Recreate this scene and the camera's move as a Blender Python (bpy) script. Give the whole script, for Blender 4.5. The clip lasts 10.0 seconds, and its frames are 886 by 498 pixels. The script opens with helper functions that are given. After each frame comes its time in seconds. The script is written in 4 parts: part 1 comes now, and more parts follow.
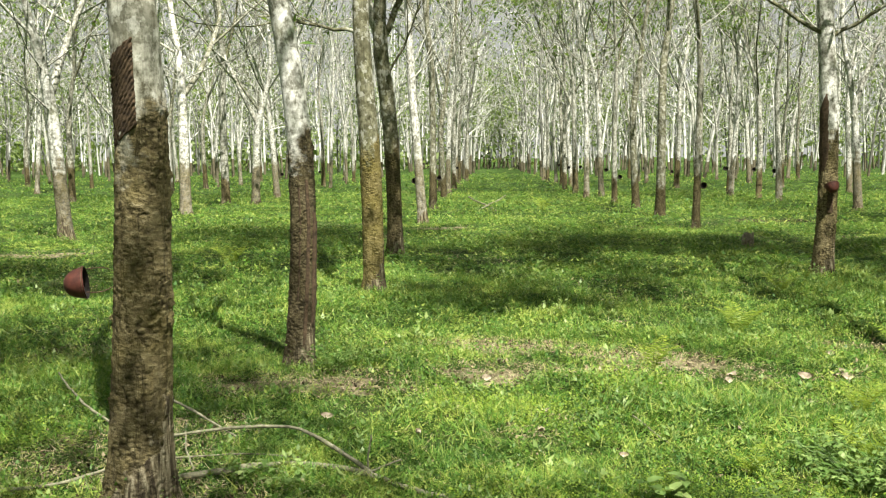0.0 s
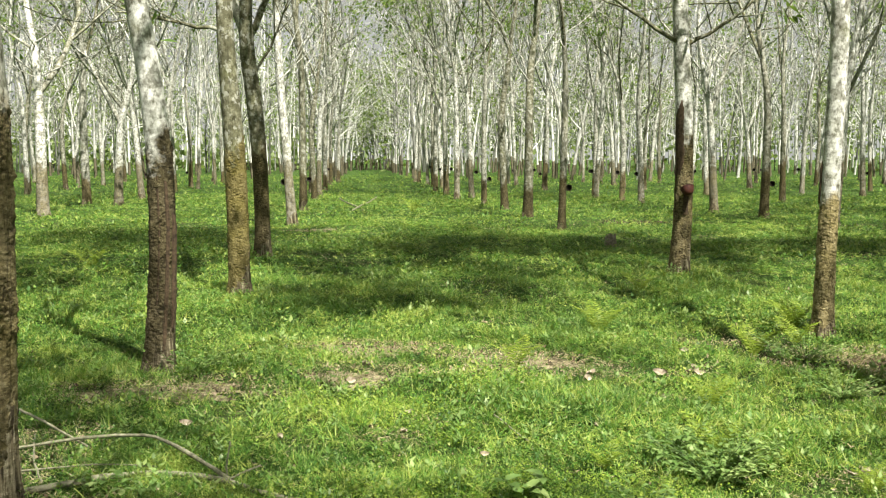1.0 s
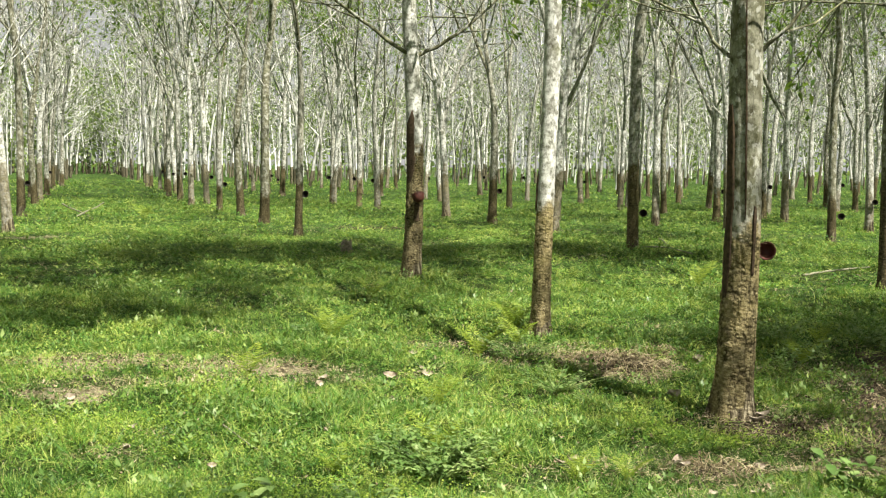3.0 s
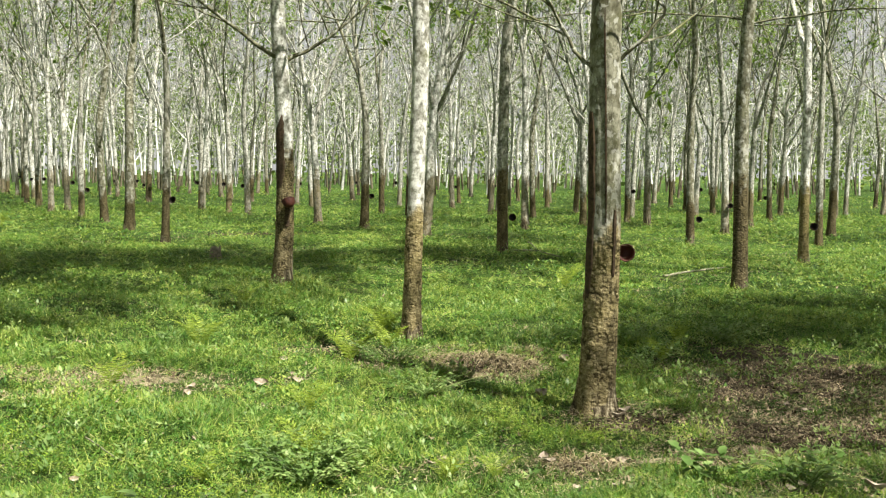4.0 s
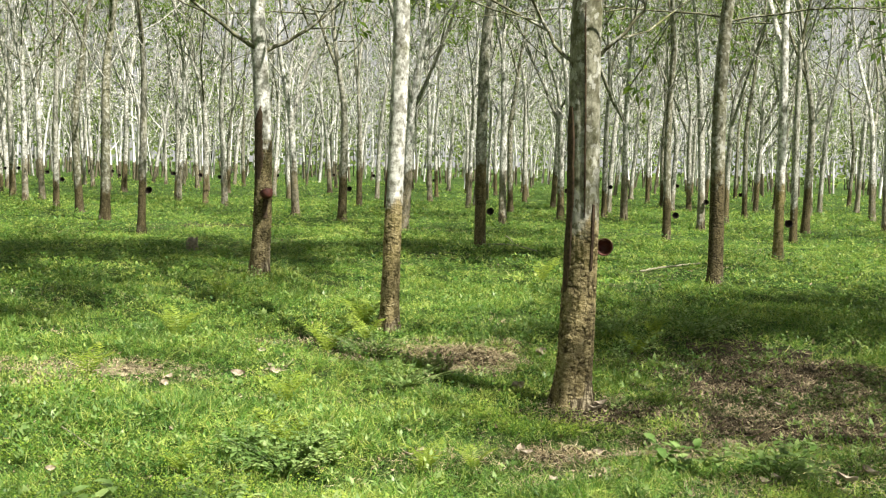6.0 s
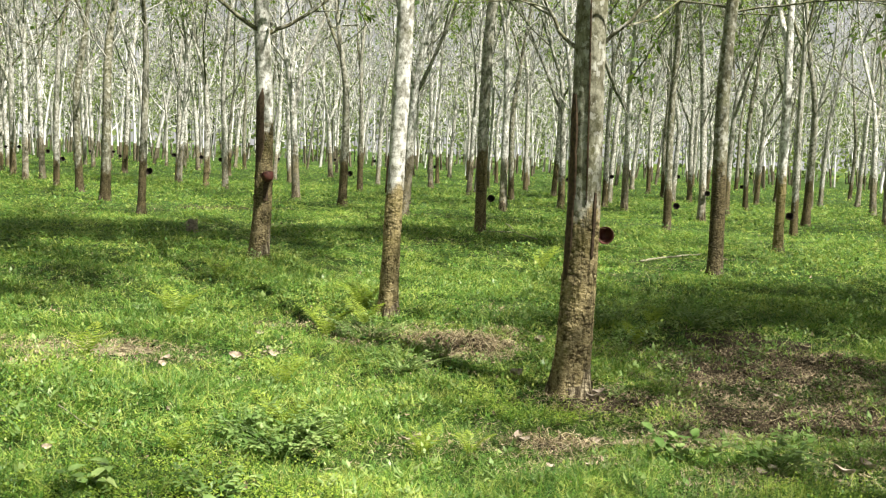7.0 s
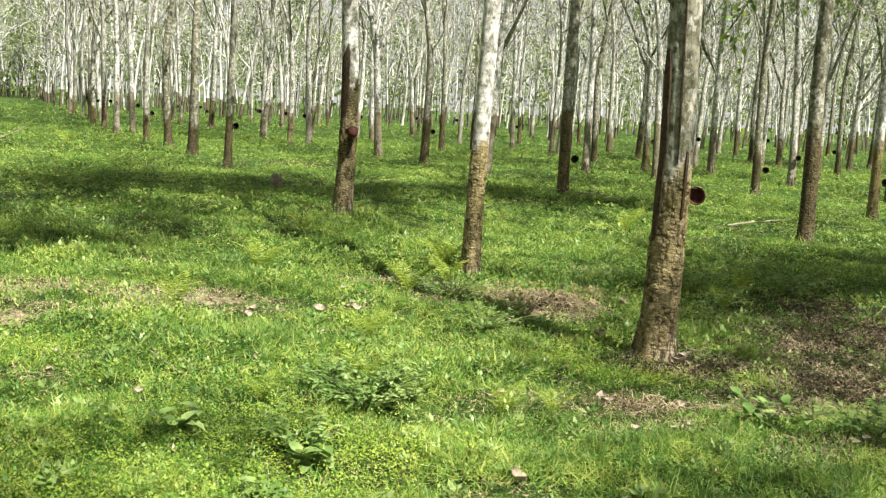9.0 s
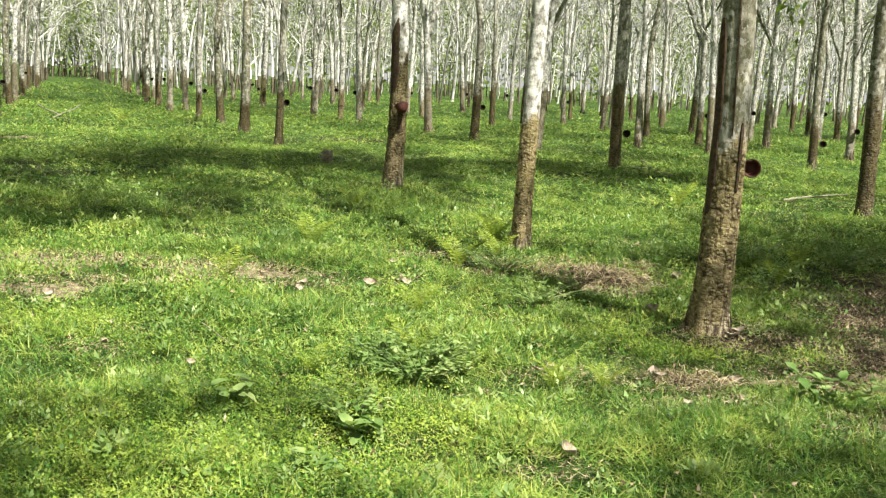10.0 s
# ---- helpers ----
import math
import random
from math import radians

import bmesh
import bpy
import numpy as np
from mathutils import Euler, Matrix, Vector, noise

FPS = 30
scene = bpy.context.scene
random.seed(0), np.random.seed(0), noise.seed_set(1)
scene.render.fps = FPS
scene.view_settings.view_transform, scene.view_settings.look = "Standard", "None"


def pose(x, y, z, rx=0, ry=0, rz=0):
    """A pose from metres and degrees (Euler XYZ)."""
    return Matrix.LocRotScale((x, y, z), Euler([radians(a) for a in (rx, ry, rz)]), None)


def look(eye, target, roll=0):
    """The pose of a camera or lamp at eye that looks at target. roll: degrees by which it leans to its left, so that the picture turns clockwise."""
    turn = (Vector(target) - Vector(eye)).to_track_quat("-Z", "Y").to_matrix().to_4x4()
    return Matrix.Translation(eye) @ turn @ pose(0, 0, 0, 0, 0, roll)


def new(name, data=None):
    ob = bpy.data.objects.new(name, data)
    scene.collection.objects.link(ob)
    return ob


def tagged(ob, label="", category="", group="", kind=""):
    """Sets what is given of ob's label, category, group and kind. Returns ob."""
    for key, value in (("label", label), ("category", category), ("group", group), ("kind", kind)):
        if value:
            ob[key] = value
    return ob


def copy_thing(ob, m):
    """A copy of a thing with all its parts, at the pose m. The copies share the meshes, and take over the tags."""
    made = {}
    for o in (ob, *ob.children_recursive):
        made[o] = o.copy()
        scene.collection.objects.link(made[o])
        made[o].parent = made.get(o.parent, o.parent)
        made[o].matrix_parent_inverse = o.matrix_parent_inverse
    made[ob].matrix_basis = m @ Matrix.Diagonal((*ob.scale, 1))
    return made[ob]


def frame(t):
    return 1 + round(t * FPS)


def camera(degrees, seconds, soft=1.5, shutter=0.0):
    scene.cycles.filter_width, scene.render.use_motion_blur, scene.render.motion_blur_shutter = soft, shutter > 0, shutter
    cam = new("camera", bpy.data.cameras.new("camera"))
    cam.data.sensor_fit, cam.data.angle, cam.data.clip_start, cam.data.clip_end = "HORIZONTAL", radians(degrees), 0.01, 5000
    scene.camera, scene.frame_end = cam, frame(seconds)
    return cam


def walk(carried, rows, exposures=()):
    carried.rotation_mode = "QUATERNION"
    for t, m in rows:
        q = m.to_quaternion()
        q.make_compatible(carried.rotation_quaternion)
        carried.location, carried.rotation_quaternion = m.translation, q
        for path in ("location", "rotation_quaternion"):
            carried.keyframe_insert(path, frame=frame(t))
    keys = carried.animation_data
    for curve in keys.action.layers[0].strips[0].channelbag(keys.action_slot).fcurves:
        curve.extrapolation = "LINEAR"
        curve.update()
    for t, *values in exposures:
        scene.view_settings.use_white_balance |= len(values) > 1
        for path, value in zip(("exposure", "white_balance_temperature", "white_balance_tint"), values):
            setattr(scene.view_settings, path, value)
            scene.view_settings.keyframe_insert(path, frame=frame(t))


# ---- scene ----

from math import cos, sin, pi, exp

# ---------- camera: a hand-held turn on one spot at eye height ----------
cam = camera(47.67, 10.0, soft=1.2)
PATH = [  # seconds, x, y, z, yaw to the left, pitch up, roll
    (0, -0.079, 0.067, 1.594, 1.71, -5.24, -0.41),
    (0.5, -0.042, 0.057, 1.595, -2.85, -5.17, -0.06),
    (1, -0.017, 0.065, 1.598, -5.56, -5.18, 0.01),
    (1.5, -0.005, 0.062, 1.602, -9.18, -5.49, 0.24),
    (2, 0.018, 0.025, 1.605, -13.34, -5.32, 0.48),
    (2.5, 0.032, 0.018, 1.611, -16.10, -4.96, 0.63),
    (3, 0.037, 0.000, 1.611, -20.39, -4.75, 0.77),
    (4.3, 0.041, -0.067, 1.612, -28.61, -4.22, 0.71),
    (4.5, 0.039, -0.069, 1.611, -28.91, -4.13, 0.66),
    (5, 0.036, -0.060, 1.607, -29.39, -4.17, 0.68),
    (5.5, 0.017, -0.072, 1.608, -29.17, -4.41, 0.94),
    (7, 0.024, -0.045, 1.593, -29.01, -5.44, 2.48),
    (7.5, 0.023, -0.040, 1.589, -29.02, -5.98, 2.78),
    (8, 0.014, -0.028, 1.580, -28.16, -6.53, 3.04),
    (8.5, 0.008, -0.014, 1.568, -26.36, -7.33, 3.20),
    (9, 0.008, 0.014, 1.557, -24.60, -7.91, 3.29),
    (9.5, 0.001, 0.022, 1.546, -23.07, -8.61, 3.26),
    (10, 0.023, 0.036, 1.534, -21.77, -9.39, 2.85),
]
walk(cam, [(t, pose(x, y, z, 90 + p, 0, w) @ pose(0, 0, 0, 0, 0, r)) for t, x, y, z, w, p, r in PATH],
     exposures=[(0, 1.57, 6450, 8), (5, 1.62, 6400, 11), (10, 1.75, 6400, 13)])

# ---------- sky and sun ----------
SUN_AZIMUTH, SUN_HEIGHT = 158, 60   # degrees clockwise from +y, above the horizon
world = bpy.data.worlds.new("world")
scene.world = world
world.use_nodes = True
sky = world.node_tree.nodes.new("ShaderNodeTexSky")
sky.sky_type, sky.sun_disc = "NISHITA", False
sky.sun_elevation, sky.sun_rotation = radians(SUN_HEIGHT), radians(SUN_AZIMUTH)
sky.dust_density, sky.air_density = 3.0, 1.0
haze = world.node_tree.nodes.new("ShaderNodeMix")   # thin white tropical haze over the blue
haze.data_type = "RGBA"
haze.inputs[0].default_value = 0.9
haze.inputs[7].default_value = (7.6, 7.6, 7.1, 1)
world.node_tree.links.new(sky.outputs[0], haze.inputs[6])
world.node_tree.links.new(haze.outputs[2], world.node_tree.nodes["Background"].inputs[0])
world.node_tree.nodes["Background"].inputs[1].default_value = 0.0270
to_sun = Vector((sin(radians(SUN_AZIMUTH)) * cos(radians(SUN_HEIGHT)), cos(radians(SUN_AZIMUTH)) * cos(radians(SUN_HEIGHT)), sin(radians(SUN_HEIGHT))))
sun = new("sun", bpy.data.lights.new("sun", "SUN"))
sun.data.energy, sun.data.angle, sun.data.color = 5.0, radians(0.55), (1.0, 0.94, 0.82)
sun.matrix_world = look(to_sun * 60, (0, 0, 0))


# ---------- node materials ----------
class Nodes:
    """A small wrapper round a node tree."""

    def __init__(self, name):
        self.mat = bpy.data.materials.new(name)
        self.mat.use_nodes = True
        self.tree = self.mat.node_tree
        self.bsdf = self.tree.nodes["Principled BSDF"]
        self.out = self.tree.nodes["Material Output"]

    def node(self, kind):
        return self.tree.nodes.new(kind)

    def link(self, a, b):
        self.tree.links.new(a, b)

    def put(self, socket, value):
        if isinstance(value, bpy.types.NodeSocket):
            self.link(value, socket)
        else:
            socket.default_value = value

    def coords(self, kind="Object", scale=(1, 1, 1), turn=(0, 0, 0)):
        m = self.node("ShaderNodeMapping")
        m.inputs["Rotation"].default_value = turn
        m.inputs["Scale"].default_value = scale
        self.link(self.node("ShaderNodeTexCoord").outputs[kind], m.inputs["Vector"])
        return m.outputs[0]

    def noise(self, vec, scale, detail=5.0, rough=0.6):
        n = self.node("ShaderNodeTexNoise")
        self.link(vec, n.inputs["Vector"])
        n.inputs["Scale"].default_value, n.inputs["Detail"].default_value, n.inputs["Roughness"].default_value = scale, detail, rough
        return n.outputs[0]

    def voronoi(self, vec, scale):
        n = self.node("ShaderNodeTexVoronoi")
        self.link(vec, n.inputs["Vector"])
        n.inputs["Scale"].default_value = scale
        return n.outputs["Distance"]

    def ramp(self, fac, *stops):
        n = self.node("ShaderNodeValToRGB")
        self.link(fac, n.inputs[0])
        els = n.color_ramp.elements
        while len(els) < len(stops):
            els.new(0.5)
        for e, (at, col) in zip(els, stops):
            e.position, e.color = at, (*col, 1)
        return n.outputs[0]

    def math(self, op, a, b=0.0, clamp=False):
        n = self.node("ShaderNodeMath")
        n.operation, n.use_clamp = op, clamp
        self.put(n.inputs[0], a)
        self.put(n.inputs[1], b)
        return n.outputs[0]

    def mix(self, fac, a, b, blend="MIX"):
        n = self.node("ShaderNodeMix")
        n.data_type, n.blend_type = "RGBA", blend
        self.put(n.inputs[0], fac)
        for s, v in ((n.inputs[6], a), (n.inputs[7], b)):
            self.put(s, (*v, 1) if isinstance(v, tuple) else v)
        return n.outputs[2]

    def bump(self, height, strength, distance):
        n = self.node("ShaderNodeBump")
        n.inputs["Strength"].default_value, n.inputs["Distance"].default_value = strength, distance
        self.link(height, n.inputs["Height"])
        self.link(n.outputs[0], self.bsdf.inputs["Normal"])

    def finish(self, colour, rough, specular=0.3):
        self.put(self.bsdf.inputs["Base Color"], (*colour, 1) if isinstance(colour, tuple) else colour)
        self.put(self.bsdf.inputs["Roughness"], rough)
        self.bsdf.inputs["Specular IOR Level"].default_value = specular
        return self.mat


def bark_material():
    """Pale lichened rubber bark; below the object's tapping height brown scarred bark, and at the foot a smooth streaked butt.
    Each object tells its tapping height, how brown it is there and how dark its upper bark."""
    n = Nodes("rubber_bark")
    vec = n.coords()
    axes = n.node("ShaderNodeSeparateXYZ")
    n.link(vec, axes.inputs[0])
    told = []
    for name in ("tap", "brown", "tone", "dark", "moss"):
        info = n.node("ShaderNodeAttribute")
        info.attribute_type, info.attribute_name = "OBJECT", name
        told.append(info.outputs["Fac"])
    tap, browned, tone, dark, mossy = told
    broad = n.noise(vec, 5.0, 6)
    ragged = n.math("ADD", n.math("MULTIPLY", n.math("SUBTRACT", broad, 0.5), 1.2), n.math("MULTIPLY", axes.outputs[0], 1.1))
    tapped = n.math("MULTIPLY", n.math("SUBTRACT", n.math("ADD", tap, ragged), axes.outputs[2]), 5.0, clamp=True)
    butt = n.math("MULTIPLY", n.math("SUBTRACT", n.math("ADD", n.math("MULTIPLY", tap, 0.14), ragged), axes.outputs[2]), 22.0, clamp=True)
    # upper bark: grey, with white lichen, dark stains, fine rings and moss
    patches = n.noise(n.coords(scale=(1, 1, 0.7)), 21.0, 8, 0.68)
    grey = n.ramp(patches, (0.36, (0.10, 0.097, 0.075)), (0.42, (0.262, 0.262, 0.232)), (0.48, (0.425, 0.428, 0.393)), (0.54, (0.58, 0.583, 0.545)), (0.60, (0.735, 0.738, 0.705)))
    rings = n.noise(n.coords(scale=(0.25, 0.25, 1)), 40.0, 4)
    grey = n.mix(n.ramp(rings, (0.56, (0, 0, 0)), (0.7, (0.6, 0.6, 0.6))), grey, (0.12, 0.11, 0.085))
    blots = n.ramp(n.noise(n.coords(scale=(1, 1, 0.75)), 7.5, 6, 0.6), (0.525, (0, 0, 0)), (0.55, (0.85, 0.85, 0.85)))
    grey = n.mix(blots, grey, n.mix(0.6, grey, (0.09, 0.085, 0.055)))
    grey = n.mix(tone, grey, n.mix(1.0, n.mix(0.25, grey, (0.3, 0.29, 0.2)), (0.29, 0.285, 0.2), "MULTIPLY"))
    moss = n.ramp(n.noise(vec, 3.2, 4), (0.5, (0, 0, 0)), (0.66, (1, 1, 1)))
    grey = n.mix(n.math("MULTIPLY", moss, 0.3), grey, (0.16, 0.17, 0.06))
    lichen = n.ramp(n.noise(n.coords(scale=(1, 1, 0.8), turn=(0.4, 0.2, 0)), 13.0, 7, 0.62), (0.54, (0, 0, 0)), (0.565, (0.6, 0.6, 0.6)))
    grey = n.mix(lichen, grey, n.mix(0.55, grey, (0.62, 0.63, 0.58)))
    spots = n.ramp(n.noise(n.coords(scale=(1, 1, 0.8), turn=(0, 0.3, 0.9)), 10.0, 5, 0.6), (0.565, (0, 0, 0)), (0.585, (0.7, 0.7, 0.7)))
    grey = n.mix(spots, grey, n.mix(0.6, grey, (0.085, 0.085, 0.055)))
    line = n.math("ABSOLUTE", n.math("SUBTRACT", n.noise(n.coords(scale=(1, 1, 0.05)), 13.0, 4), 0.5))
    cracks = n.ramp(line, (0.0, (1, 1, 1)), (0.02, (0, 0, 0)))
    grey = n.mix(n.math("MULTIPLY", cracks, n.math("ADD", n.math("MULTIPLY", tone, 0.3), 0.1)), grey, (0.02, 0.017, 0.013))
    # tapped bark: lumpy, cracked, olive brown
    scars = n.noise(n.coords(scale=(0.8, 0.8, 1.5), turn=(0.2, 0.55, 0)), 36.0, 6, 0.62)
    lumps = n.voronoi(n.coords(scale=(0.9, 0.9, 1.2), turn=(0.2, 0.55, 0)), 34.0)
    brown = n.ramp(scars, (0.33, (0.014, 0.010, 0.006)), (0.42, (0.078, 0.062, 0.029)), (0.53, (0.195, 0.16, 0.078)), (0.66, (0.36, 0.315, 0.19)))
    brown = n.mix(n.math("MULTIPLY", n.math("SUBTRACT", 1.0, dark), 0.42), brown, n.mix(0.65, brown, (0.30, 0.25, 0.14)))
    brown = n.mix(n.math("MULTIPLY", cracks, 0.8), brown, (0.014, 0.011, 0.008))
    rough_zone = n.ramp(n.noise(n.coords(scale=(1, 1, 0.6)), 11.0, 4), (0.47, (0, 0, 0)), (0.58, (1, 1, 1)))
    brown = n.mix(n.math("MULTIPLY", rough_zone, n.ramp(lumps, (0.45, (0, 0, 0)), (0.7, (0.9, 0.9, 0.9)))), brown, (0.02, 0.014, 0.008))
    flakes = n.ramp(n.noise(n.coords(scale=(1, 1, 0.5)), 9.0, 9, 0.75), (0.53, (0, 0, 0)), (0.58, (0.55, 0.55, 0.55)))
    brown = n.mix(flakes, brown, n.mix(0.55, brown, (0.24, 0.205, 0.13)))
    stain = n.ramp(n.noise(n.coords(scale=(1, 1, 0.18)), 7.0, 6, 0.7), (0.53, (0, 0, 0)), (0.59, (0.75, 0.75, 0.75)))
    brown = n.mix(stain, brown, n.mix(0.6, brown, (0.018, 0.015, 0.011)))
    brown = n.mix(n.math("MULTIPLY", n.math("ADD", moss, mossy), n.math("ADD", n.math("MULTIPLY", mossy, 0.35), 0.3), clamp=True), brown, n.mix(0.6, brown, (0.20, 0.17, 0.035)))
    brown = n.mix(dark, brown, n.mix(0.7, brown, (0.022, 0.019, 0.012)))
    streaks = n.noise(n.coords(scale=(1, 1, 0.07)), 46.0, 5)
    foot = n.ramp(streaks, (0.4, (0.03, 0.024, 0.015)), (0.5, (0.12, 0.10, 0.06)), (0.64, (0.33, 0.295, 0.205)))
    foot = n.mix(n.math("MULTIPLY", dark, 0.35), foot, (0.06, 0.05, 0.035))
    colour = n.mix(butt, n.mix(n.math("MULTIPLY", tapped, browned), grey, brown), foot)
    knobs = n.math("SUBTRACT", n.math("MULTIPLY", scars, 0.9), n.math("MULTIPLY", n.math("MULTIPLY", lumps, rough_zone), 1.1))
    high = n.math("ADD", n.math("MULTIPLY", knobs, tapped), n.math("ADD", n.math("MULTIPLY", patches, 0.35), n.math("MULTIPLY", streaks, butt)))
    n.bump(high, 1.0, 0.014)
    return n.finish(colour, 0.9, 0.12)


def leafy_material(name, dark, mid, pale, translucence=0.3, rough=0.5, dry=0.0):
    """Green blades or leaves that let light through, each of its own shade."""
    n = Nodes(name)
    rnd = n.node("ShaderNodeNewGeometry").outputs["Random Per Island"]
    where = n.math("ADD", n.math("MULTIPLY", n.noise(n.coords(), 0.8, 3), 0.4), n.math("ADD", n.math("MULTIPLY", n.noise(n.coords(), 3.8, 2), 0.33), n.math("MULTIPLY", n.noise(n.coords(), 13.0, 2), 0.27)))
    spread = n.math("ADD", n.math("MULTIPLY", n.math("SUBTRACT", where, 0.5), 4.4), 0.5)
    fac = n.math("ADD", n.math("MULTIPLY", rnd, 0.45), n.math("MULTIPLY", spread, 0.55))
    colour = n.ramp(fac, (0.18, dark), (0.5, mid), (0.78, pale))
    if dry:
        colour = n.mix(n.ramp(rnd, (0.5, (0, 0, 0)), (1.0, (dry, dry, dry))), colour, (0.30, 0.26, 0.10))
    n.finish(colour, rough, 0.3)
    trans = n.node("ShaderNodeBsdfTranslucent")
    n.link(n.mix(0.35, colour, (0.35, 0.5, 0.05)), trans.inputs[0])
    both = n.node("ShaderNodeMixShader")
    both.inputs[0].default_value = translucence
    n.link(n.bsdf.outputs[0], both.inputs[1])
    n.link(trans.outputs[0], both.inputs[2])
    n.link(both.outputs[0], n.out.inputs[0])
    return n.mat


def ground_material():
    n = Nodes("grassy_soil")
    vec = n.coords()
    # greens kept dark: the shade between the blades is put into them
    green = n.ramp(n.noise(vec, 7.0, 6), (0.3, (0.012, 0.034, 0.006)), (0.5, (0.03, 0.075, 0.011)), (0.7, (0.08, 0.14, 0.024)))
    soil = n.ramp(n.noise(vec, 14.0, 6), (0.3, (0.05, 0.037, 0.02)), (0.52, (0.14, 0.108, 0.06)), (0.7, (0.3, 0.245, 0.15)))
    bare = n.ramp(n.noise(vec, 1.1, 6, 0.7), (0.46, (0, 0, 0)), (0.6, (1, 1, 1)))
    blades = n.noise(vec, 85.0, 4, 0.7)
    # fine noise draws short blades with dark shaded gaps
    green = n.mix(n.ramp(blades, (0.42, (1, 1, 1)), (0.55, (0, 0, 0))), green, n.mix(0.6, green, (0.012, 0.026, 0.006)))
    green = n.mix(n.ramp(blades, (0.56, (0, 0, 0)), (0.66, (0.7, 0.7, 0.7))), green, (0.16, 0.24, 0.05))
    n.bump(n.math("ADD", n.noise(vec, 22.0, 5), blades), 1.0, 0.035)
    return n.finish(n.mix(n.math("MULTIPLY", bare, 0.16), green, soil), 0.95, 0.1)


def litter_material(name, dark, mid, pale):
    n = Nodes(name)
    vec = n.coords()
    soil = n.ramp(n.noise(vec, 17.0, 7, 0.7), (0.34, dark), (0.5, mid), (0.68, pale))
    n.bump(n.noise(vec, 45.0, 5), 1.0, 0.03)
    return n.finish(soil, 0.95, 0.1)


def dead_material(name, dark, mid, pale):
    """Dry leaves and straw, each of its own shade."""
    n = Nodes(name)
    rnd = n.node("ShaderNodeNewGeometry").outputs["Random Per Island"]
    colour = n.ramp(rnd, (0.1, dark), (0.55, mid), (0.95, pale))
    return n.finish(n.mix(n.math("MULTIPLY", n.noise(n.coords(), 60.0, 3), 0.5), colour, dark), 0.8, 0.2)


def plain_material(name, low, high, scale, rough, metal=0.0, bump=0.003):
    n = Nodes(name)
    grain = n.noise(n.coords(), scale, 6)
    n.bump(grain, 0.7, bump)
    n.bsdf.inputs["Metallic"].default_value = metal
    return n.finish(n.ramp(grain, (0.3, low), (0.7, high)), rough)


BARK = bark_material()
TREE_LEAF = leafy_material("rubber_leaf", (0.035, 0.075, 0.016), (0.075, 0.14, 0.03), (0.17, 0.24, 0.045), 0.45)
GRASS = leafy_material("grass_blade", (0.018, 0.075, 0.009), (0.095, 0.21, 0.027), (0.33, 0.41, 0.08), 0.3, dry=0.4)
COVER = leafy_material("creeping_leaf", (0.018, 0.07, 0.010), (0.08, 0.185, 0.024), (0.25, 0.34, 0.06), 0.3, dry=0.35)
FERN = leafy_material("fern_frond", (0.13, 0.20, 0.025), (0.26, 0.34, 0.045), (0.42, 0.47, 0.09), 0.45)
# greens lifted: part of the leaves' sky sheen is in the colour
BROAD = leafy_material("broad_leaf", (0.07, 0.14, 0.03), (0.15, 0.235, 0.07), (0.28, 0.36, 0.13), 0.35, 0.42)
# paler than rubber_leaf: distance haze is put into the leaf colour
HAZED_LEAF = leafy_material("hazed_rubber_leaf", (0.06, 0.095, 0.035), (0.13, 0.185, 0.065), (0.28, 0.34, 0.13), 0.5)
SOIL = ground_material()
# brown litter soil, darkened further for the shaded gaps in the litter
LITTER_SOIL = litter_material("bare_litter_soil", (0.010, 0.008, 0.005), (0.034, 0.027, 0.016), (0.10, 0.08, 0.05))
STRAW_SOIL = litter_material("straw_soil", (0.06, 0.052, 0.03), (0.16, 0.142, 0.085), (0.35, 0.32, 0.205))
DRY = dead_material("dry_leaf", (0.03, 0.02, 0.011), (0.11, 0.08, 0.046), (0.38, 0.31, 0.21))
STRAW = dead_material("straw", (0.13, 0.10, 0.05), (0.34, 0.285, 0.165), (0.58, 0.51, 0.34))
DEAD_FIBRE = dead_material("dead_fibre", (0.03, 0.022, 0.013), (0.13, 0.10, 0.06), (0.42, 0.35, 0.23))
DEADWOOD = plain_material("weathered_wood", (0.07, 0.068, 0.042), (0.26, 0.252, 0.175), 30, 0.9)
CLAY = plain_material("red_clay", (0.042, 0.013, 0.010), (0.095, 0.03, 0.021), 25, 0.6)
RUBBER = plain_material("dark_latex_crust", (0.005, 0.004, 0.004), (0.022, 0.018, 0.016), 40, 1.0)
# dark bark of cuts, cracks and stains, and of shade painted on trunks
CUT_SHADE_BARK = plain_material("cut_shade_bark", (0.016, 0.011, 0.007), (0.085, 0.058, 0.033), 34, 1.0, 0, 0.006)
WIRE = plain_material("rusty_wire", (0.05, 0.03, 0.02), (0.14, 0.09, 0.06), 80, 0.6, 0.6, 0.0005)
STUMP_WOOD = plain_material("rotten_wood", (0.07, 0.06, 0.042), (0.28, 0.245, 0.18), 26, 0.9, 0, 0.02)


# ---------- geometry helpers ----------
LATTICE = np.random.default_rng(31).random((64, 64))


def uneven(x, y, scale):
    """Smooth random values from 0 to 1 over the ground, about scale humps a metre."""
    u, v = x * scale + 17.3, y * scale + 5.7
    i, j = np.floor(u).astype(int), np.floor(v).astype(int)
    f, g = u - i, v - j
    f, g = f * f * (3 - 2 * f), g * g * (3 - 2 * g)
    p, q = LATTICE[i % 64, j % 64] * (1 - f) + LATTICE[(i + 1) % 64, j % 64] * f, LATTICE[i % 64, (j + 1) % 64] * (1 - f) + LATTICE[(i + 1) % 64, (j + 1) % 64] * f
    return p * (1 - g) + q * g


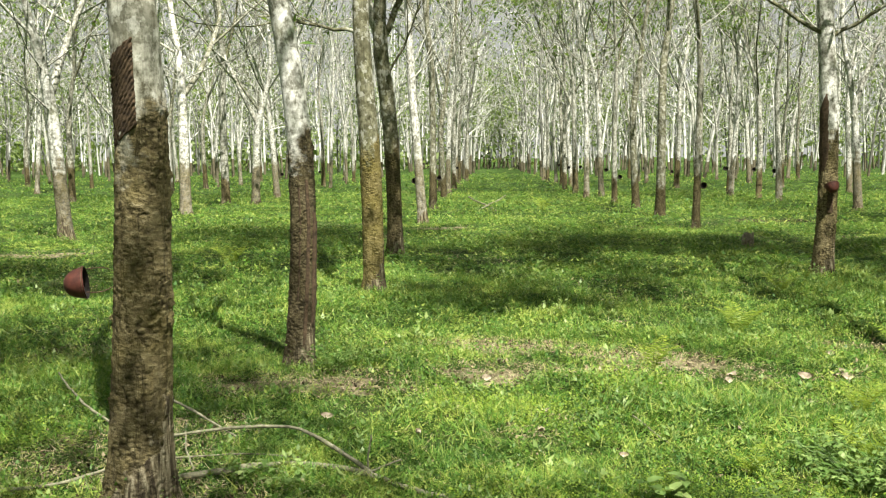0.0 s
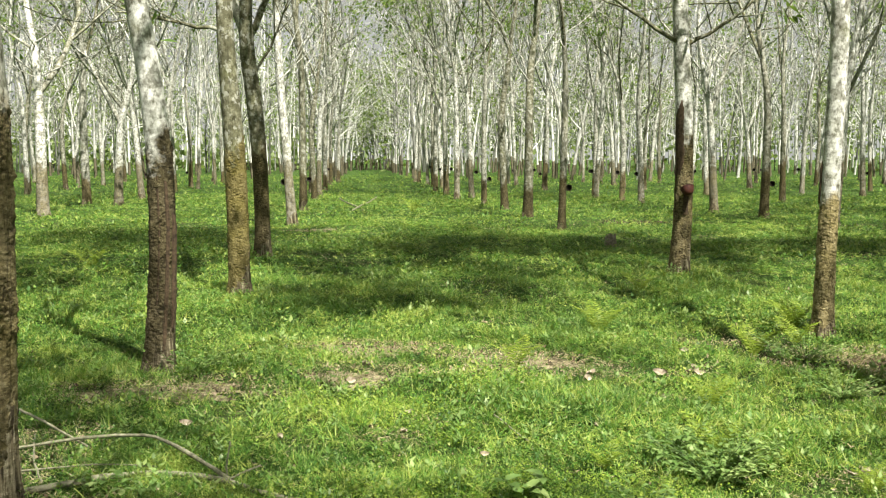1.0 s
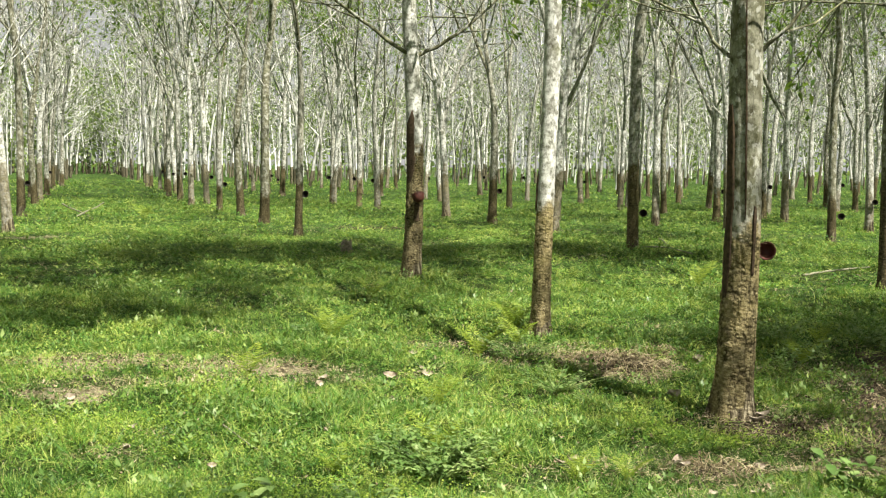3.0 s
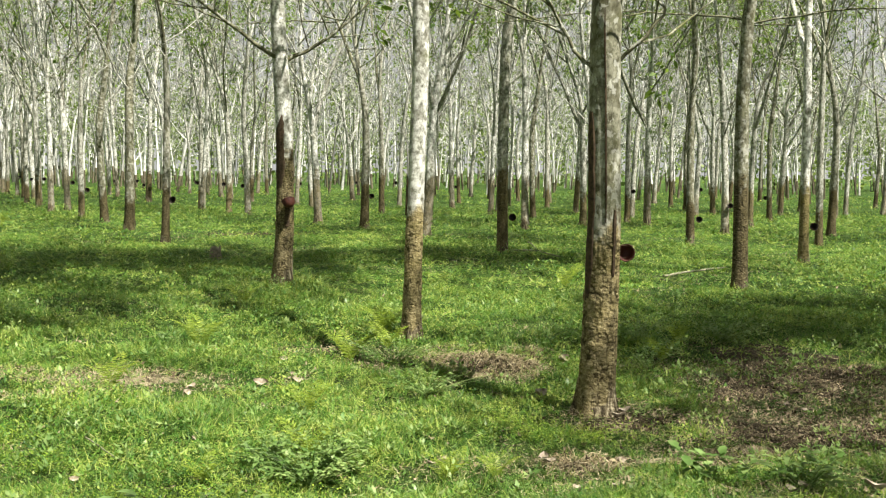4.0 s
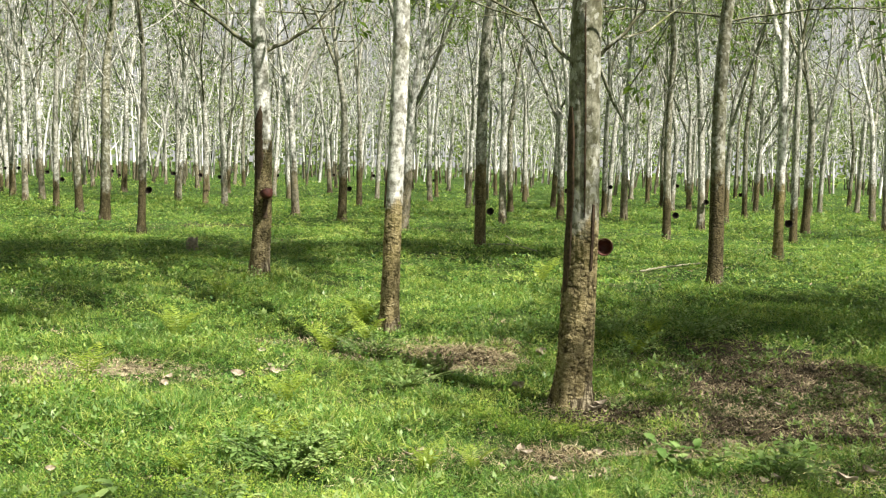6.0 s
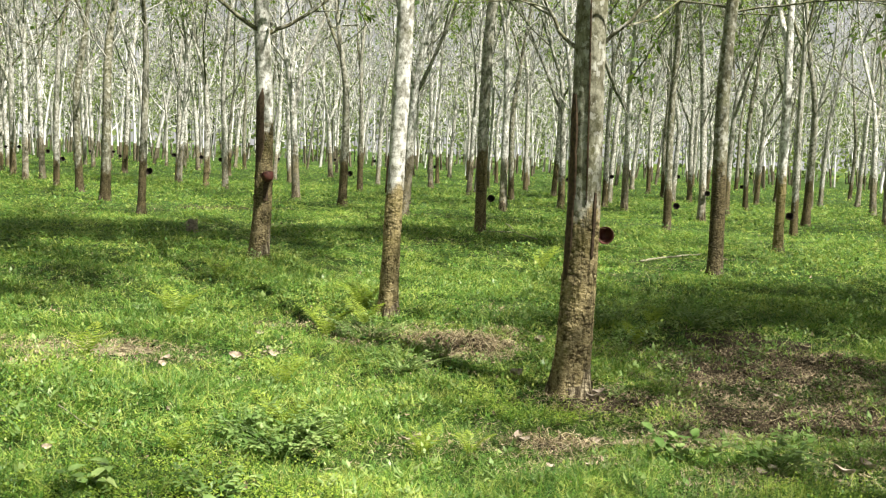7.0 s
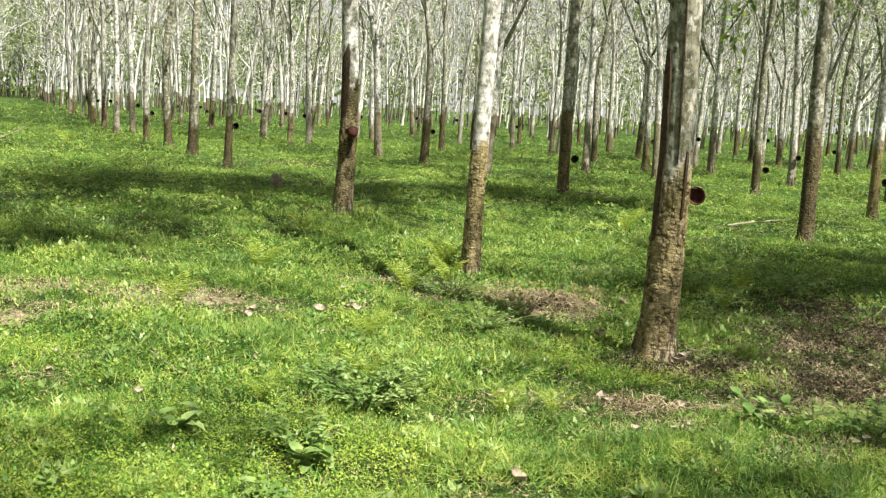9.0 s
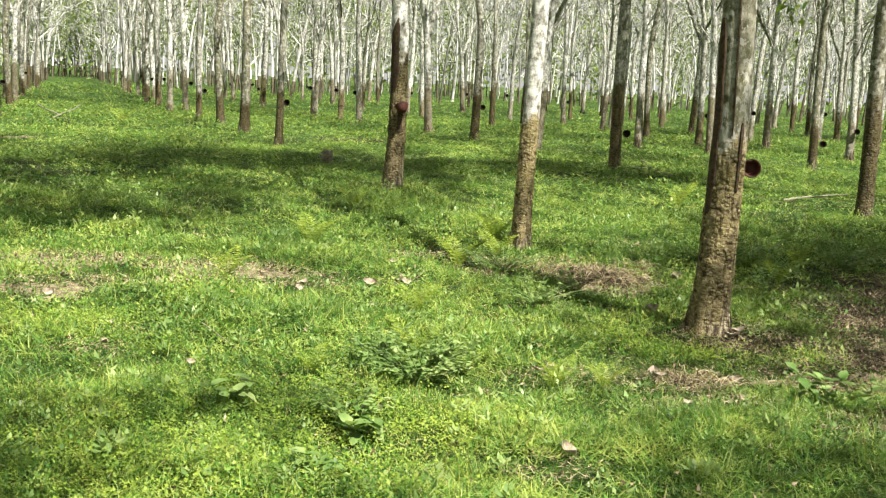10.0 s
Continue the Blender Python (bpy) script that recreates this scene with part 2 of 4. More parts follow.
TREE_FEET = ((-1.62, 4.53), (-1.41, 7.58), (-1.24, 11.73), (4.41, 13.02), (4.24, 8.6), (4.15, 5.49), (10.25, 10.44))


def level_z(x, y):
    """The gentle swell of the ground."""
    near = np.exp(-(x * x + y * y) / 60.0 ** 2)
    return (0.022 * np.sin(0.9 * x + 0.3 * y) + 0.02 * np.sin(1.1 * y - 0.5 * x + 1.0) + 0.012 * np.sin(2.3 * x + 1.7 * y)) * near


def ground_z(x, y):
    """The swell with hummocks on it, which are told apart near the clearing only."""
    fade = np.exp(-((x - 3) ** 2 + (y - 7) ** 2) / 7.5 ** 2)
    for a, b in TREE_FEET:
        fade = fade * (1 - np.exp(-((x - a) ** 2 + (y - b + 0.25) ** 2) / 0.55 ** 2))
    return level_z(x, y) + 0.17 * fade * (0.45 * uneven(x, y, 0.9) + 0.55 * uneven(y + 3, x, 2.2) - 0.5)


class Shape:
    """Vertices and faces gathered before they become one mesh."""

    def __init__(self):
        self.verts, self.faces, self.tris, self.count = [], [], [], 0

    def add(self, verts, faces):
        verts, faces = np.asarray(verts, float), np.asarray(faces, int)
        self.verts.append(verts)
        (self.faces if faces.shape[1] == 4 else self.tris).append(faces + self.count)
        self.count += len(verts)

    def tube(self, path, radii, sides=6):
        path, radii = np.asarray(path, float), np.asarray(radii, float)
        along = np.gradient(path, axis=0)
        along /= np.linalg.norm(along, axis=1, keepdims=True) + 1e-9
        ref = np.where(np.abs(along[:, 2:]) > 0.85, [[1.0, 0, 0]], [[0, 0, 1.0]]) if np.ptp(along[:, 2]) < 0.3 else np.tile([[0.31, 0.95, 0.05]], (len(path), 1))
        ref = np.tile(ref[0], (len(path), 1))
        a = np.cross(along, ref)
        a /= np.linalg.norm(a, axis=1, keepdims=True) + 1e-9
        b = np.cross(along, a)
        t = np.arange(sides) * 2 * pi / sides
        ring = a[:, None] * np.cos(t)[None, :, None] + b[:, None] * np.sin(t)[None, :, None]
        verts = (path[:, None] + ring * radii[:, None, None]).reshape(-1, 3)
        self.grid(verts, len(path), sides)

    def grid(self, verts, rings, sides):
        i, j = np.meshgrid(np.arange(rings - 1), np.arange(sides), indexing="ij")
        k = (j + 1) % sides
        faces = np.stack([i * sides + j, i * sides + k, (i + 1) * sides + k, (i + 1) * sides + j], -1).reshape(-1, 4)
        self.add(verts, faces)

    def kites(self, base, way, across, length, width, fold=0.15):
        """Folded four-cornered leaves: base, one side, tip, other side."""
        base, way, across = (np.asarray(v, float).reshape(-1, 3) for v in (base, way, across))
        length, width = np.asarray(length, float).reshape(-1, 1), np.asarray(width, float).reshape(-1, 1)
        up = np.cross(across, way)
        middle = base + way * length * 0.45 + up * width * fold
        verts = np.stack([base, middle + across * width / 2, base + way * length - up * length * 0.12, middle - across * width / 2], 1).reshape(-1, 3)
        self.add(verts, np.arange(len(verts)).reshape(-1, 4))

    def blades(self, base, way, across, length, width):
        """Narrow three-cornered blades of grass."""
        base, way, across = (np.asarray(v, float).reshape(-1, 3) for v in (base, way, across))
        length, half = np.asarray(length, float).reshape(-1, 1), np.asarray(width, float).reshape(-1, 1) / 2
        verts = np.stack([base - across * half, base + across * half, base + way * length], 1).reshape(-1, 3)
        self.add(verts, np.arange(len(verts)).reshape(-1, 3))

    def leaves(self, base, way, across, length, width, fold=0.2, droop=0.25):
        """Oval leaves with a folded midrib and a drooping tip."""
        base, way, across = (np.asarray(v, float).reshape(-1, 3) for v in (base, way, across))
        length, width = np.asarray(length, float).reshape(-1, 1), np.asarray(width, float).reshape(-1, 1)
        up = np.cross(across, way)
        up *= np.sign(up[:, 2:] + 1e-9)
        rib = [base + way * length * f - up * length * droop * f * f for f in (0, 0.3, 0.68, 1)]
        side = [rib[k] + sgn * across * width * w / 2 + up * width * fold for sgn in (-1, 1) for k, w in ((1, 0.95), (2, 0.8))]
        verts = np.stack(rib + side, 1).reshape(-1, 3)
        first = np.arange(0, len(verts), 8)[:, None, None]
        self.add(verts, (first + np.array([(0, 1, 4), (1, 5, 4), (1, 2, 5), (2, 3, 5), (0, 6, 1), (1, 6, 7), (1, 7, 2), (2, 7, 3)])).reshape(-1, 3))

    def mesh(self, name, material, smooth=True):
        me = bpy.data.meshes.new(name)
        verts = np.concatenate(self.verts)
        quads = np.concatenate(self.faces) if self.faces else np.zeros((0, 4), int)
        tris = np.concatenate(self.tris) if self.tris else np.zeros((0, 3), int)
        me.vertices.add(len(verts))
        me.vertices.foreach_set("co", verts.astype(np.float32).ravel())
        me.loops.add(quads.size + tris.size)
        me.loops.foreach_set("vertex_index", np.r_[quads.ravel(), tris.ravel()].astype(np.int32))
        me.polygons.add(len(quads) + len(tris))
        me.polygons.foreach_set("loop_start", np.r_[np.arange(0, quads.size, 4), quads.size + np.arange(0, tris.size, 3)].astype(np.int32))
        me.update(calc_edges=True)
        me.validate()
        if smooth:
            me.polygons.foreach_set("use_smooth", np.ones(len(me.polygons), bool))
        me.materials.append(material)
        return me


def part(name, shape, material, parent=None, label="", smooth=True):
    ob = new(name, shape.mesh(name, material, smooth))
    ob.parent = parent
    return tagged(ob, label=label)


def unit(v):
    return v / (np.linalg.norm(v, axis=-1, keepdims=True) + 1e-9)


def curve(points, n):
    """n points on a smooth line through the given ones, and the share of its length at each."""
    p = np.asarray(points, float)
    s = np.r_[0, np.cumsum(np.linalg.norm(np.diff(p, axis=0), axis=1))]
    fine = np.linspace(0, s[-1], n)
    out = np.stack([np.interp(fine, s, p[:, k]) for k in range(p.shape[1])], 1)
    for _ in range(2):
        out[1:-1] = (out[:-2] + 2 * out[1:-1] + out[2:]) / 4
    return out, fine / s[-1]


# ---------- ground: one sheet to the horizon ----------
def build_ground():
    def spread(a, b, step, far):
        middle = np.arange(a, b + step, step)
        out = [step]
        while sum(out) < far:
            out.append(out[-1] * 1.13)
        steps = np.cumsum(out)
        return np.r_[a - steps[::-1], middle, middle[-1] + steps]
    xs, ys = spread(-4.6, 12, 0.17, 900), spread(2, 16, 0.17, 900)
    gx, gy = np.meshgrid(xs, ys)
    verts = np.stack([gx, gy, ground_z(gx, gy)], -1).reshape(-1, 3)
    i, j = np.meshgrid(np.arange(len(ys) - 1), np.arange(len(xs) - 1), indexing="ij")
    w = len(xs)
    s = Shape()
    s.add(verts, np.stack([i * w + j, i * w + j + 1, (i + 1) * w + j + 1, (i + 1) * w + j], -1).reshape(-1, 4))
    tagged(part("ground", s, SOIL), "grassy plantation ground of short weeds over brown soil", "ground", kind="structure")


build_ground()

# bare or dry patches: x, y, half lengths, turn, how bare
PATCHES = [
    (4.15, 6.95, 0.62, 0.42, 20, 0.78), (0.12, 8.15, 0.7, 0.45, 0, 0.88), (1.5, 9.43, 0.6, 0.4, 0, 0.73),
    (1.3, 7.75, 0.75, 0.4, -10, 0.9), (0.0, 7.05, 0.42, 0.3, 0, 0.9), (7.4, 24.3, 1.9, 0.5, -12, 0.95),
    (6.5, 6.1, 1.75, 1.05, 38, 0.75), (4.35, 4.25, 0.8, 0.33, -30, 0.85), (2.95, 4.4, 0.55, 0.2, -30, 0.7),
    (4.2, 5.25, 0.42, 0.36, 0, 0.9), (5.2, 4.3, 1.1, 0.6, -30, 0.85), (6.0, 5.0, 1.4, 0.7, 30, 0.73), (12.2, 12.0, 1.2, 0.6, 0, 0.5),
    (-1.2, 6.8, 0.8, 0.38, 0, 0.82), (-7.4, 16.9, 1.6, 0.5, 0, 0.95), (-0.8, 22.4, 0.9, 0.4, 0, 0.9), (0.2, 20.7, 0.9, 0.4, 0, 0.5),
]


SMALL_PATCHES = [  # x, y, half length, how bare: thin spots with straw
    (3.75, 3.5, .55, .75), (3.1, 4.05, .35, .65), (.2, 7.25, .4, .8), (.9, 7.15, .42, .75), (.2, 5.45, .3, .6), (1.9, 3.45, .22, .7),
    (2.6, 4.75, .3, .6), (4.1, 5.35, .5, .85), (3.3, 4.65, .35, .7), (.4, 5.9, .25, .5), (1.25, 8.3, .35, .6), (2.0, 7.3, .25, .6), (2.6, 7.3, .3, .5), (4.5, 3.4, .5, .7), (5.6, 4.9, .6, .8),
]


def bareness(x, y, brown=False):
    """How bare the soil is at each place, from 0 to 1; with brown, only where it is dark and covered with dead leaves."""
    out = np.zeros_like(x)
    for px, py, a, b, turn, most in PATCHES:
        if brown and px < 5:
            continue
        c, s = cos(radians(turn)), sin(radians(turn))
        u, v = ((x - px) * c + (y - py) * s) / a, ((y - py) * c - (x - px) * s) / b
        d = np.sqrt(u * u + v * v) + 0.22 * np.sin(3.1 * u + 5.3 * v + px) + 0.16 * np.sin(9.7 * x + 7.1 * y)
        out = np.maximum(out, most * np.clip((1.25 - d) / 0.5, 0, 1))
    if brown:
        return out
    for px, py, a, most in SMALL_PATCHES:
        d = np.sqrt(((x - px) / a) ** 2 + ((y - py) / (0.5 * a)) ** 2) + 0.5 * (uneven(x, y, 6.0) - 0.5)
        out = np.maximum(out, most * np.clip((1.25 - d) / 0.5, 0, 1))
    worn = np.sin(0.83 * x + 0.41 * y + 1.3) + np.sin(1.27 * y - 0.71 * x + 0.4) + 0.7 * np.sin(2.9 * x + 1.3 * y) + 0.6 * np.sin(3.7 * y - 2.3 * x + 2)
    return np.maximum(out, 0.75 * np.clip((worn - 1.15) / 0.9, 0, 1))


def build_patches():
    for px, py, a, b, turn, most in PATCHES:
        if most < 0.74:
            continue
        s = Shape()
        rng = np.random.default_rng(int(px * 100 + 5000))
        th = np.linspace(0, 2 * pi, 37)[:-1]
        rim = 1 + 0.2 * np.sin(3 * th + px) + 0.16 * np.sin(7 * th + py) + rng.normal(0, 0.1, 36)
        c, sn = cos(radians(turn)), sin(radians(turn))
        rings = []
        for k, q in enumerate((0.001, 0.15, 0.3, 0.45, 0.6, 0.75, 0.88, 1.0)):
            u, v = 0.72 * a * q * rim * np.cos(th), 0.72 * b * q * rim * np.sin(th)
            x, y = u * c - v * sn, u * sn + v * c
            lift = (0.008 + rng.random(36) * 0.01) if k < 6 else 0.004 if k < 7 else -0.03
            rings.append(np.stack([x, y, ground_z(px + x, py + y) + lift], -1))
        s.grid(np.concatenate(rings), 8, 36)
        # the dark soil past x = 5 also stands in for shade there
        ob = part("soil_patch", s, LITTER_SOIL if px > 5 or py == 5.25 else STRAW_SOIL)
        ob.location = (px, py, 0)
        tagged(ob, "bare brown soil patch with dead leaves in the grass" if px > 5 or py == 5.25 else "pale dry soil patch with straw in the grass", "soil patch", "bare soil patches", "stuff")


build_patches()


# ---------- rubber trees ----------
def branch_line(rng, start, way, length, n, wander, lift):
    """A wandering branch that bends upwards."""
    pts, p, d = [start], np.array(start, float), unit(np.array(way, float))
    for _ in range(n):
        d = unit(d + rng.normal(0, wander, 3) + [0, 0, lift])
        p = p + d * length / n
        pts.append(p.copy())
    return np.array(pts)


def add_twigs(rng, wood, leaves, line, r0, leafiness, simple=False, loose=0.10):
    """Side twigs on a branch line, and leaves round their outer ends."""
    n = len(line)
    count = 4 if leafiness > 1 and not simple else 3
    for k in range(count):
        at = 0.3 + 0.7 * (k + rng.random() * 0.8) / count
        i = min(int(at * (n - 1)), n - 2)
        start = line[i] + (line[i + 1] - line[i]) * rng.random()
        along = unit(line[i + 1] - line[i])
        side = unit(np.cross(along, rng.normal(0, 1, 3)))
        sub = branch_line(rng, start, along * 0.6 + side * 0.9, rng.uniform(0.9, 2.4), 3, 0.18, 0.08)
        thick = max(r0 * (1 - at * 0.6) * 0.4, 0.012)
        if simple:
            wood.tube(sub[[0, 2, 3]], [thick, 0.012, 0.006], 3)
        else:
            wood.tube(sub, np.linspace(thick, 0.005, 4), 3)
        tips = [sub]
        for _ in range(2 if leafiness > 1 and not simple else 1):
            a = sub[rng.integers(1, 4)]
            tw = branch_line(rng, a, unit(sub[-1] - sub[0]) + rng.normal(0, 0.7, 3), rng.uniform(0.35, 0.9), 2, 0.2, 0.1)
            wood.tube(tw[[0, 2]], [0.010, 0.004], 3)
            tips.append(tw)
        for tip in tips:
            m = rng.poisson(leafiness)
            if not m:
                continue
            f = rng.random(m)[:, None]
            base = tip[-2] * (1 - f) + tip[-1] * f + rng.normal(0, loose, (m, 3))
            way = unit(unit(tip[-1] - tip[-2]) * 0.5 + rng.normal(0, 0.6, (m, 3)) + [0, 0, -0.25])
            across = unit(np.cross(way, rng.normal(0, 0.4, (m, 3)) + [0, 0, 1]))
            grown = 1.3 if simple else 0.8
            leaves.kites(base, way, across, rng.uniform(0.14, 0.27, m) * grown, rng.uniform(0.06, 0.11, m) * grown)


def trunk_shape(rng, path, tap, fine, relief=1.0):
    """A trunk round a line of (x, y, z, radius): flared foot, scarred bark up to the tapping height, smoother above."""
    path = np.asarray(path, float)
    top = path[-1, 2]
    zs = np.r_[np.arange(-0.12, 3.2, 0.0145 if fine > 1 else 0.024), np.arange(3.2, top, 0.35), top] if fine else np.r_[-0.12, 0.06, 0.15, 0.3, 0.5, np.arange(0.8, top, 0.6), top]
    sides = (9, 54, 88)[fine]
    th = np.arange(sides) * 2 * pi / sides
    smooth_z = np.linspace(path[0, 2], top, 60)
    def along(k):
        v = np.interp(smooth_z, path[:, 2], path[:, k])
        for _ in range(6):
            v[1:-1] = (v[:-2] + 2 * v[1:-1] + v[2:]) / 4
        return np.interp(zs, smooth_z, v)
    cx, cy, rad = along(0), along(1), along(3)
    phase, lobes, off = rng.random() * 6, rng.integers(4, 7), rng.random() * 50
    rings = []
    for x, y, z, r in zip(cx, cy, zs, rad):
        flare = 0.42 * exp(-max(z, 0) / 0.15)
        rr = r * (1 + flare * (0.7 + 0.5 * np.cos(lobes * th + phase)) + 0.03 * np.cos(2 * th + phase + z))
        if fine:
            px, py = r * np.cos(th), r * np.sin(th)
            edge = tap + 1.1 * (x + px) + 0.05 * np.sin(5 * th)
            scar = np.clip((edge - z) / 0.05, 0, 1) * np.clip((z - 0.2 * tap - 0.6 * px) / 0.05, 0, 1)
            bump = np.array([noise.noise((a * 24 + off, b * 24, (z + 0.8 * a + 0.06 * noise.noise((a * 9, b * 9, z * 9))) * 19)) + noise.noise((a * 58, b * 58 + off, (z + 0.8 * a) * 44)) for a, b in zip(px, py)])
            ridge = np.array([noise.noise((a * 34, b * 34 + off, z * 2.2)) for a, b in zip(px, py)])
            where = np.array([np.clip(0.3 + 1.9 * noise.noise((a * 9 + off, b * 9, z * 5)), 0.12, 1) for a, b in zip(px, py)])
            rr = rr + relief * scar * (0.003 + 0.004 * bump + where * (0.005 * bump + 0.014 * np.clip(bump - 0.15, 0, 1)) - 0.016 * np.clip(ridge - 0.2, 0, 1)) + (1 - scar) * (0.0022 * bump + 0.003 * ridge * (z < 0.5))
        rings.append(np.stack([x + rr * np.cos(th), y + rr * np.sin(th), np.full(sides, z)], -1))
    s = Shape()
    s.grid(np.concatenate(rings), len(zs), sides)
    return s


def rubber_tree(seed, path, height=14.0, fork=5.0, limbs=6, tap=1.6, fine=0, leafiness=7.0, low_limbs=(), label="", tone=0.2, brown=1.0, simple=False, dark=None, moss=0.12, sprays=0, loose=0.12):
    """One tree at the origin. path: (x, y, z, radius) as far as it is known; the stem goes on upwards from there."""
    rng = np.random.default_rng(seed)
    path = [tuple(p) for p in path]
    x, y, z, r = path[-1]
    lx, ly = (x - path[0][0]) / max(z, 1) * 0.5, (y - path[0][1]) / max(z, 1) * 0.5
    r_top, z0 = r, z
    while z < height:
        step = min(1.2, height - z + 0.01)
        z += step
        lx, ly = lx * 0.85 + rng.normal(0, 0.12), ly * 0.85 + rng.normal(0, 0.12)
        x, y = x + lx * step, y + ly * step
        f = (z - z0) / (height - z0)
        drop = 0.72 if z > fork else 1.0
        path.append((x, y, z, max(r_top * (1 - 0.85 * f) * drop, 0.012)))
    root = new("rubber_tree")
    root.empty_display_size = 0.3
    tagged(root, label or "pale-barked rubber tree with brown tapped lower trunk", "tree", "rubber trees of the plantation")
    trunk = part("trunk", trunk_shape(rng, path, tap, fine, 0.5 + 0.5 * (tone if dark is None else dark)), BARK, root)
    trunk["tap"], trunk["brown"], trunk["tone"], trunk["dark"], trunk["moss"] = tap, brown, tone, tone if dark is None else dark, moss
    p = np.array(path)
    leaves = Shape()
    def stem(z):
        return np.array([np.interp(z, p[:, 2], p[:, 0]), np.interp(z, p[:, 2], p[:, 1]), z]), np.interp(z, p[:, 2], p[:, 3])
    turn = rng.random() * 6
    plans = [(fork if k == 0 else fork + (height - fork - 1.5) * (k - rng.random() * 0.5) / limbs, turn + k * 2.4 + rng.normal(0, 0.3),
              rng.uniform(25, 55) if k else rng.uniform(16, 30), rng.uniform(0.7, 1.0)) for k in range(limbs)]
    for k, (z, t, lean, size) in enumerate(plans):
        start, r = stem(z)
        a = radians(lean)
        way = (sin(a) * cos(t), sin(a) * sin(t), cos(a))
        length = min((height + 2 - z) * 0.75, 7.5) * size
        line = branch_line(rng, start, way, length, 7, 0.10, 0.05)
        r0 = r * (0.75 if k == 0 else 0.5)
        wood = Shape()
        wood.tube(line, np.linspace(r0, 0.012, len(line)), 7 if fine else 3 if simple else 5)
        add_twigs(rng, wood, leaves, line, r0, leafiness, simple, loose)
        if length > 3:
            for q in range(2):
                i = rng.integers(2, 5)
                sub = branch_line(rng, line[i], unit(line[i + 1] - line[i]) + rng.normal(0, 0.45, 3), length * 0.5, 5, 0.13, 0.07)
                wood.tube(sub, np.linspace(r0 * 0.5, 0.01, 6), 3 if simple else 4)
                add_twigs(rng, wood, leaves, sub, r0 * 0.5, leafiness, simple, loose)
        part("limb", wood, BARK, root)["tone"] = float(np.clip(0.55 * tone + rng.choice((0.0, 0.4, 0.75)), 0, 1))
    if sprays:   # thin side branches below and inside the crown
        wood = Shape()
        for k in range(sprays):
            start, r = stem(rng.uniform(2.7, 8.5))
            t = rng.random() * 2 * pi
            line = branch_line(rng, start, (cos(t), sin(t), rng.uniform(0.3, 1.3)), rng.uniform(1.4, 3.4), 4, 0.16, 0.05)
            wood.tube(line, np.linspace(rng.uniform(0.014, 0.026), 0.006, 5), 3)
            for _ in range(4):
                i = rng.integers(1, 4)
                tw = branch_line(rng, line[i], unit(line[i + 1] - line[i]) + rng.normal(0, 0.6, 3), rng.uniform(0.5, 1.5), 2, 0.2, 0.08)
                wood.tube(tw[[0, 2]], [0.011, 0.005], 3)
        tagged(part("brushwood", wood, BARK, root), kind="stuff")["tone"] = float(rng.uniform(0.1, 0.7))
    for pts, r0, *leafy in low_limbs:
        wood = Shape()
        line, _ = curve(pts, 9)
        line = line + np.r_[np.zeros((1, 3)), rng.normal(0, 0.012, (8, 3))]
        wood.tube(line, np.linspace(r0, r0 * 0.45, 9), 7)
        for i in (4, 6):
            sub = branch_line(rng, line[i], unit(line[i + 1] - line[i]) + rng.normal(0, 0.5, 3), 1.3, 4, 0.15, 0.05)
            wood.tube(sub, np.linspace(r0 * 0.4, 0.006, 5), 5)
        add_twigs(rng, wood, leaves, line, r0 * 0.7, leafy[0] if leafy else min(leafiness * 0.5, 3.0))
        part("limb", wood, BARK, root)["tone"] = 1.0
    if leaves.count:
        part("crown", leaves, TREE_LEAF, root, "sparse green leaves", smooth=False)
    return root


def sideways(x, y, line):
    """A trunk line given as (offset to the right as seen from the clearing, height, radius), laid into the world."""
    d = math.hypot(x, y)
    return [(s * y / d, -s * x / d, z, r) for s, z, r in line]


def place(root, x, y):
    root.location = (x, y, float((level_z if root.name.startswith("rubber") else ground_z)(np.array(x), np.array(y))))
    return root


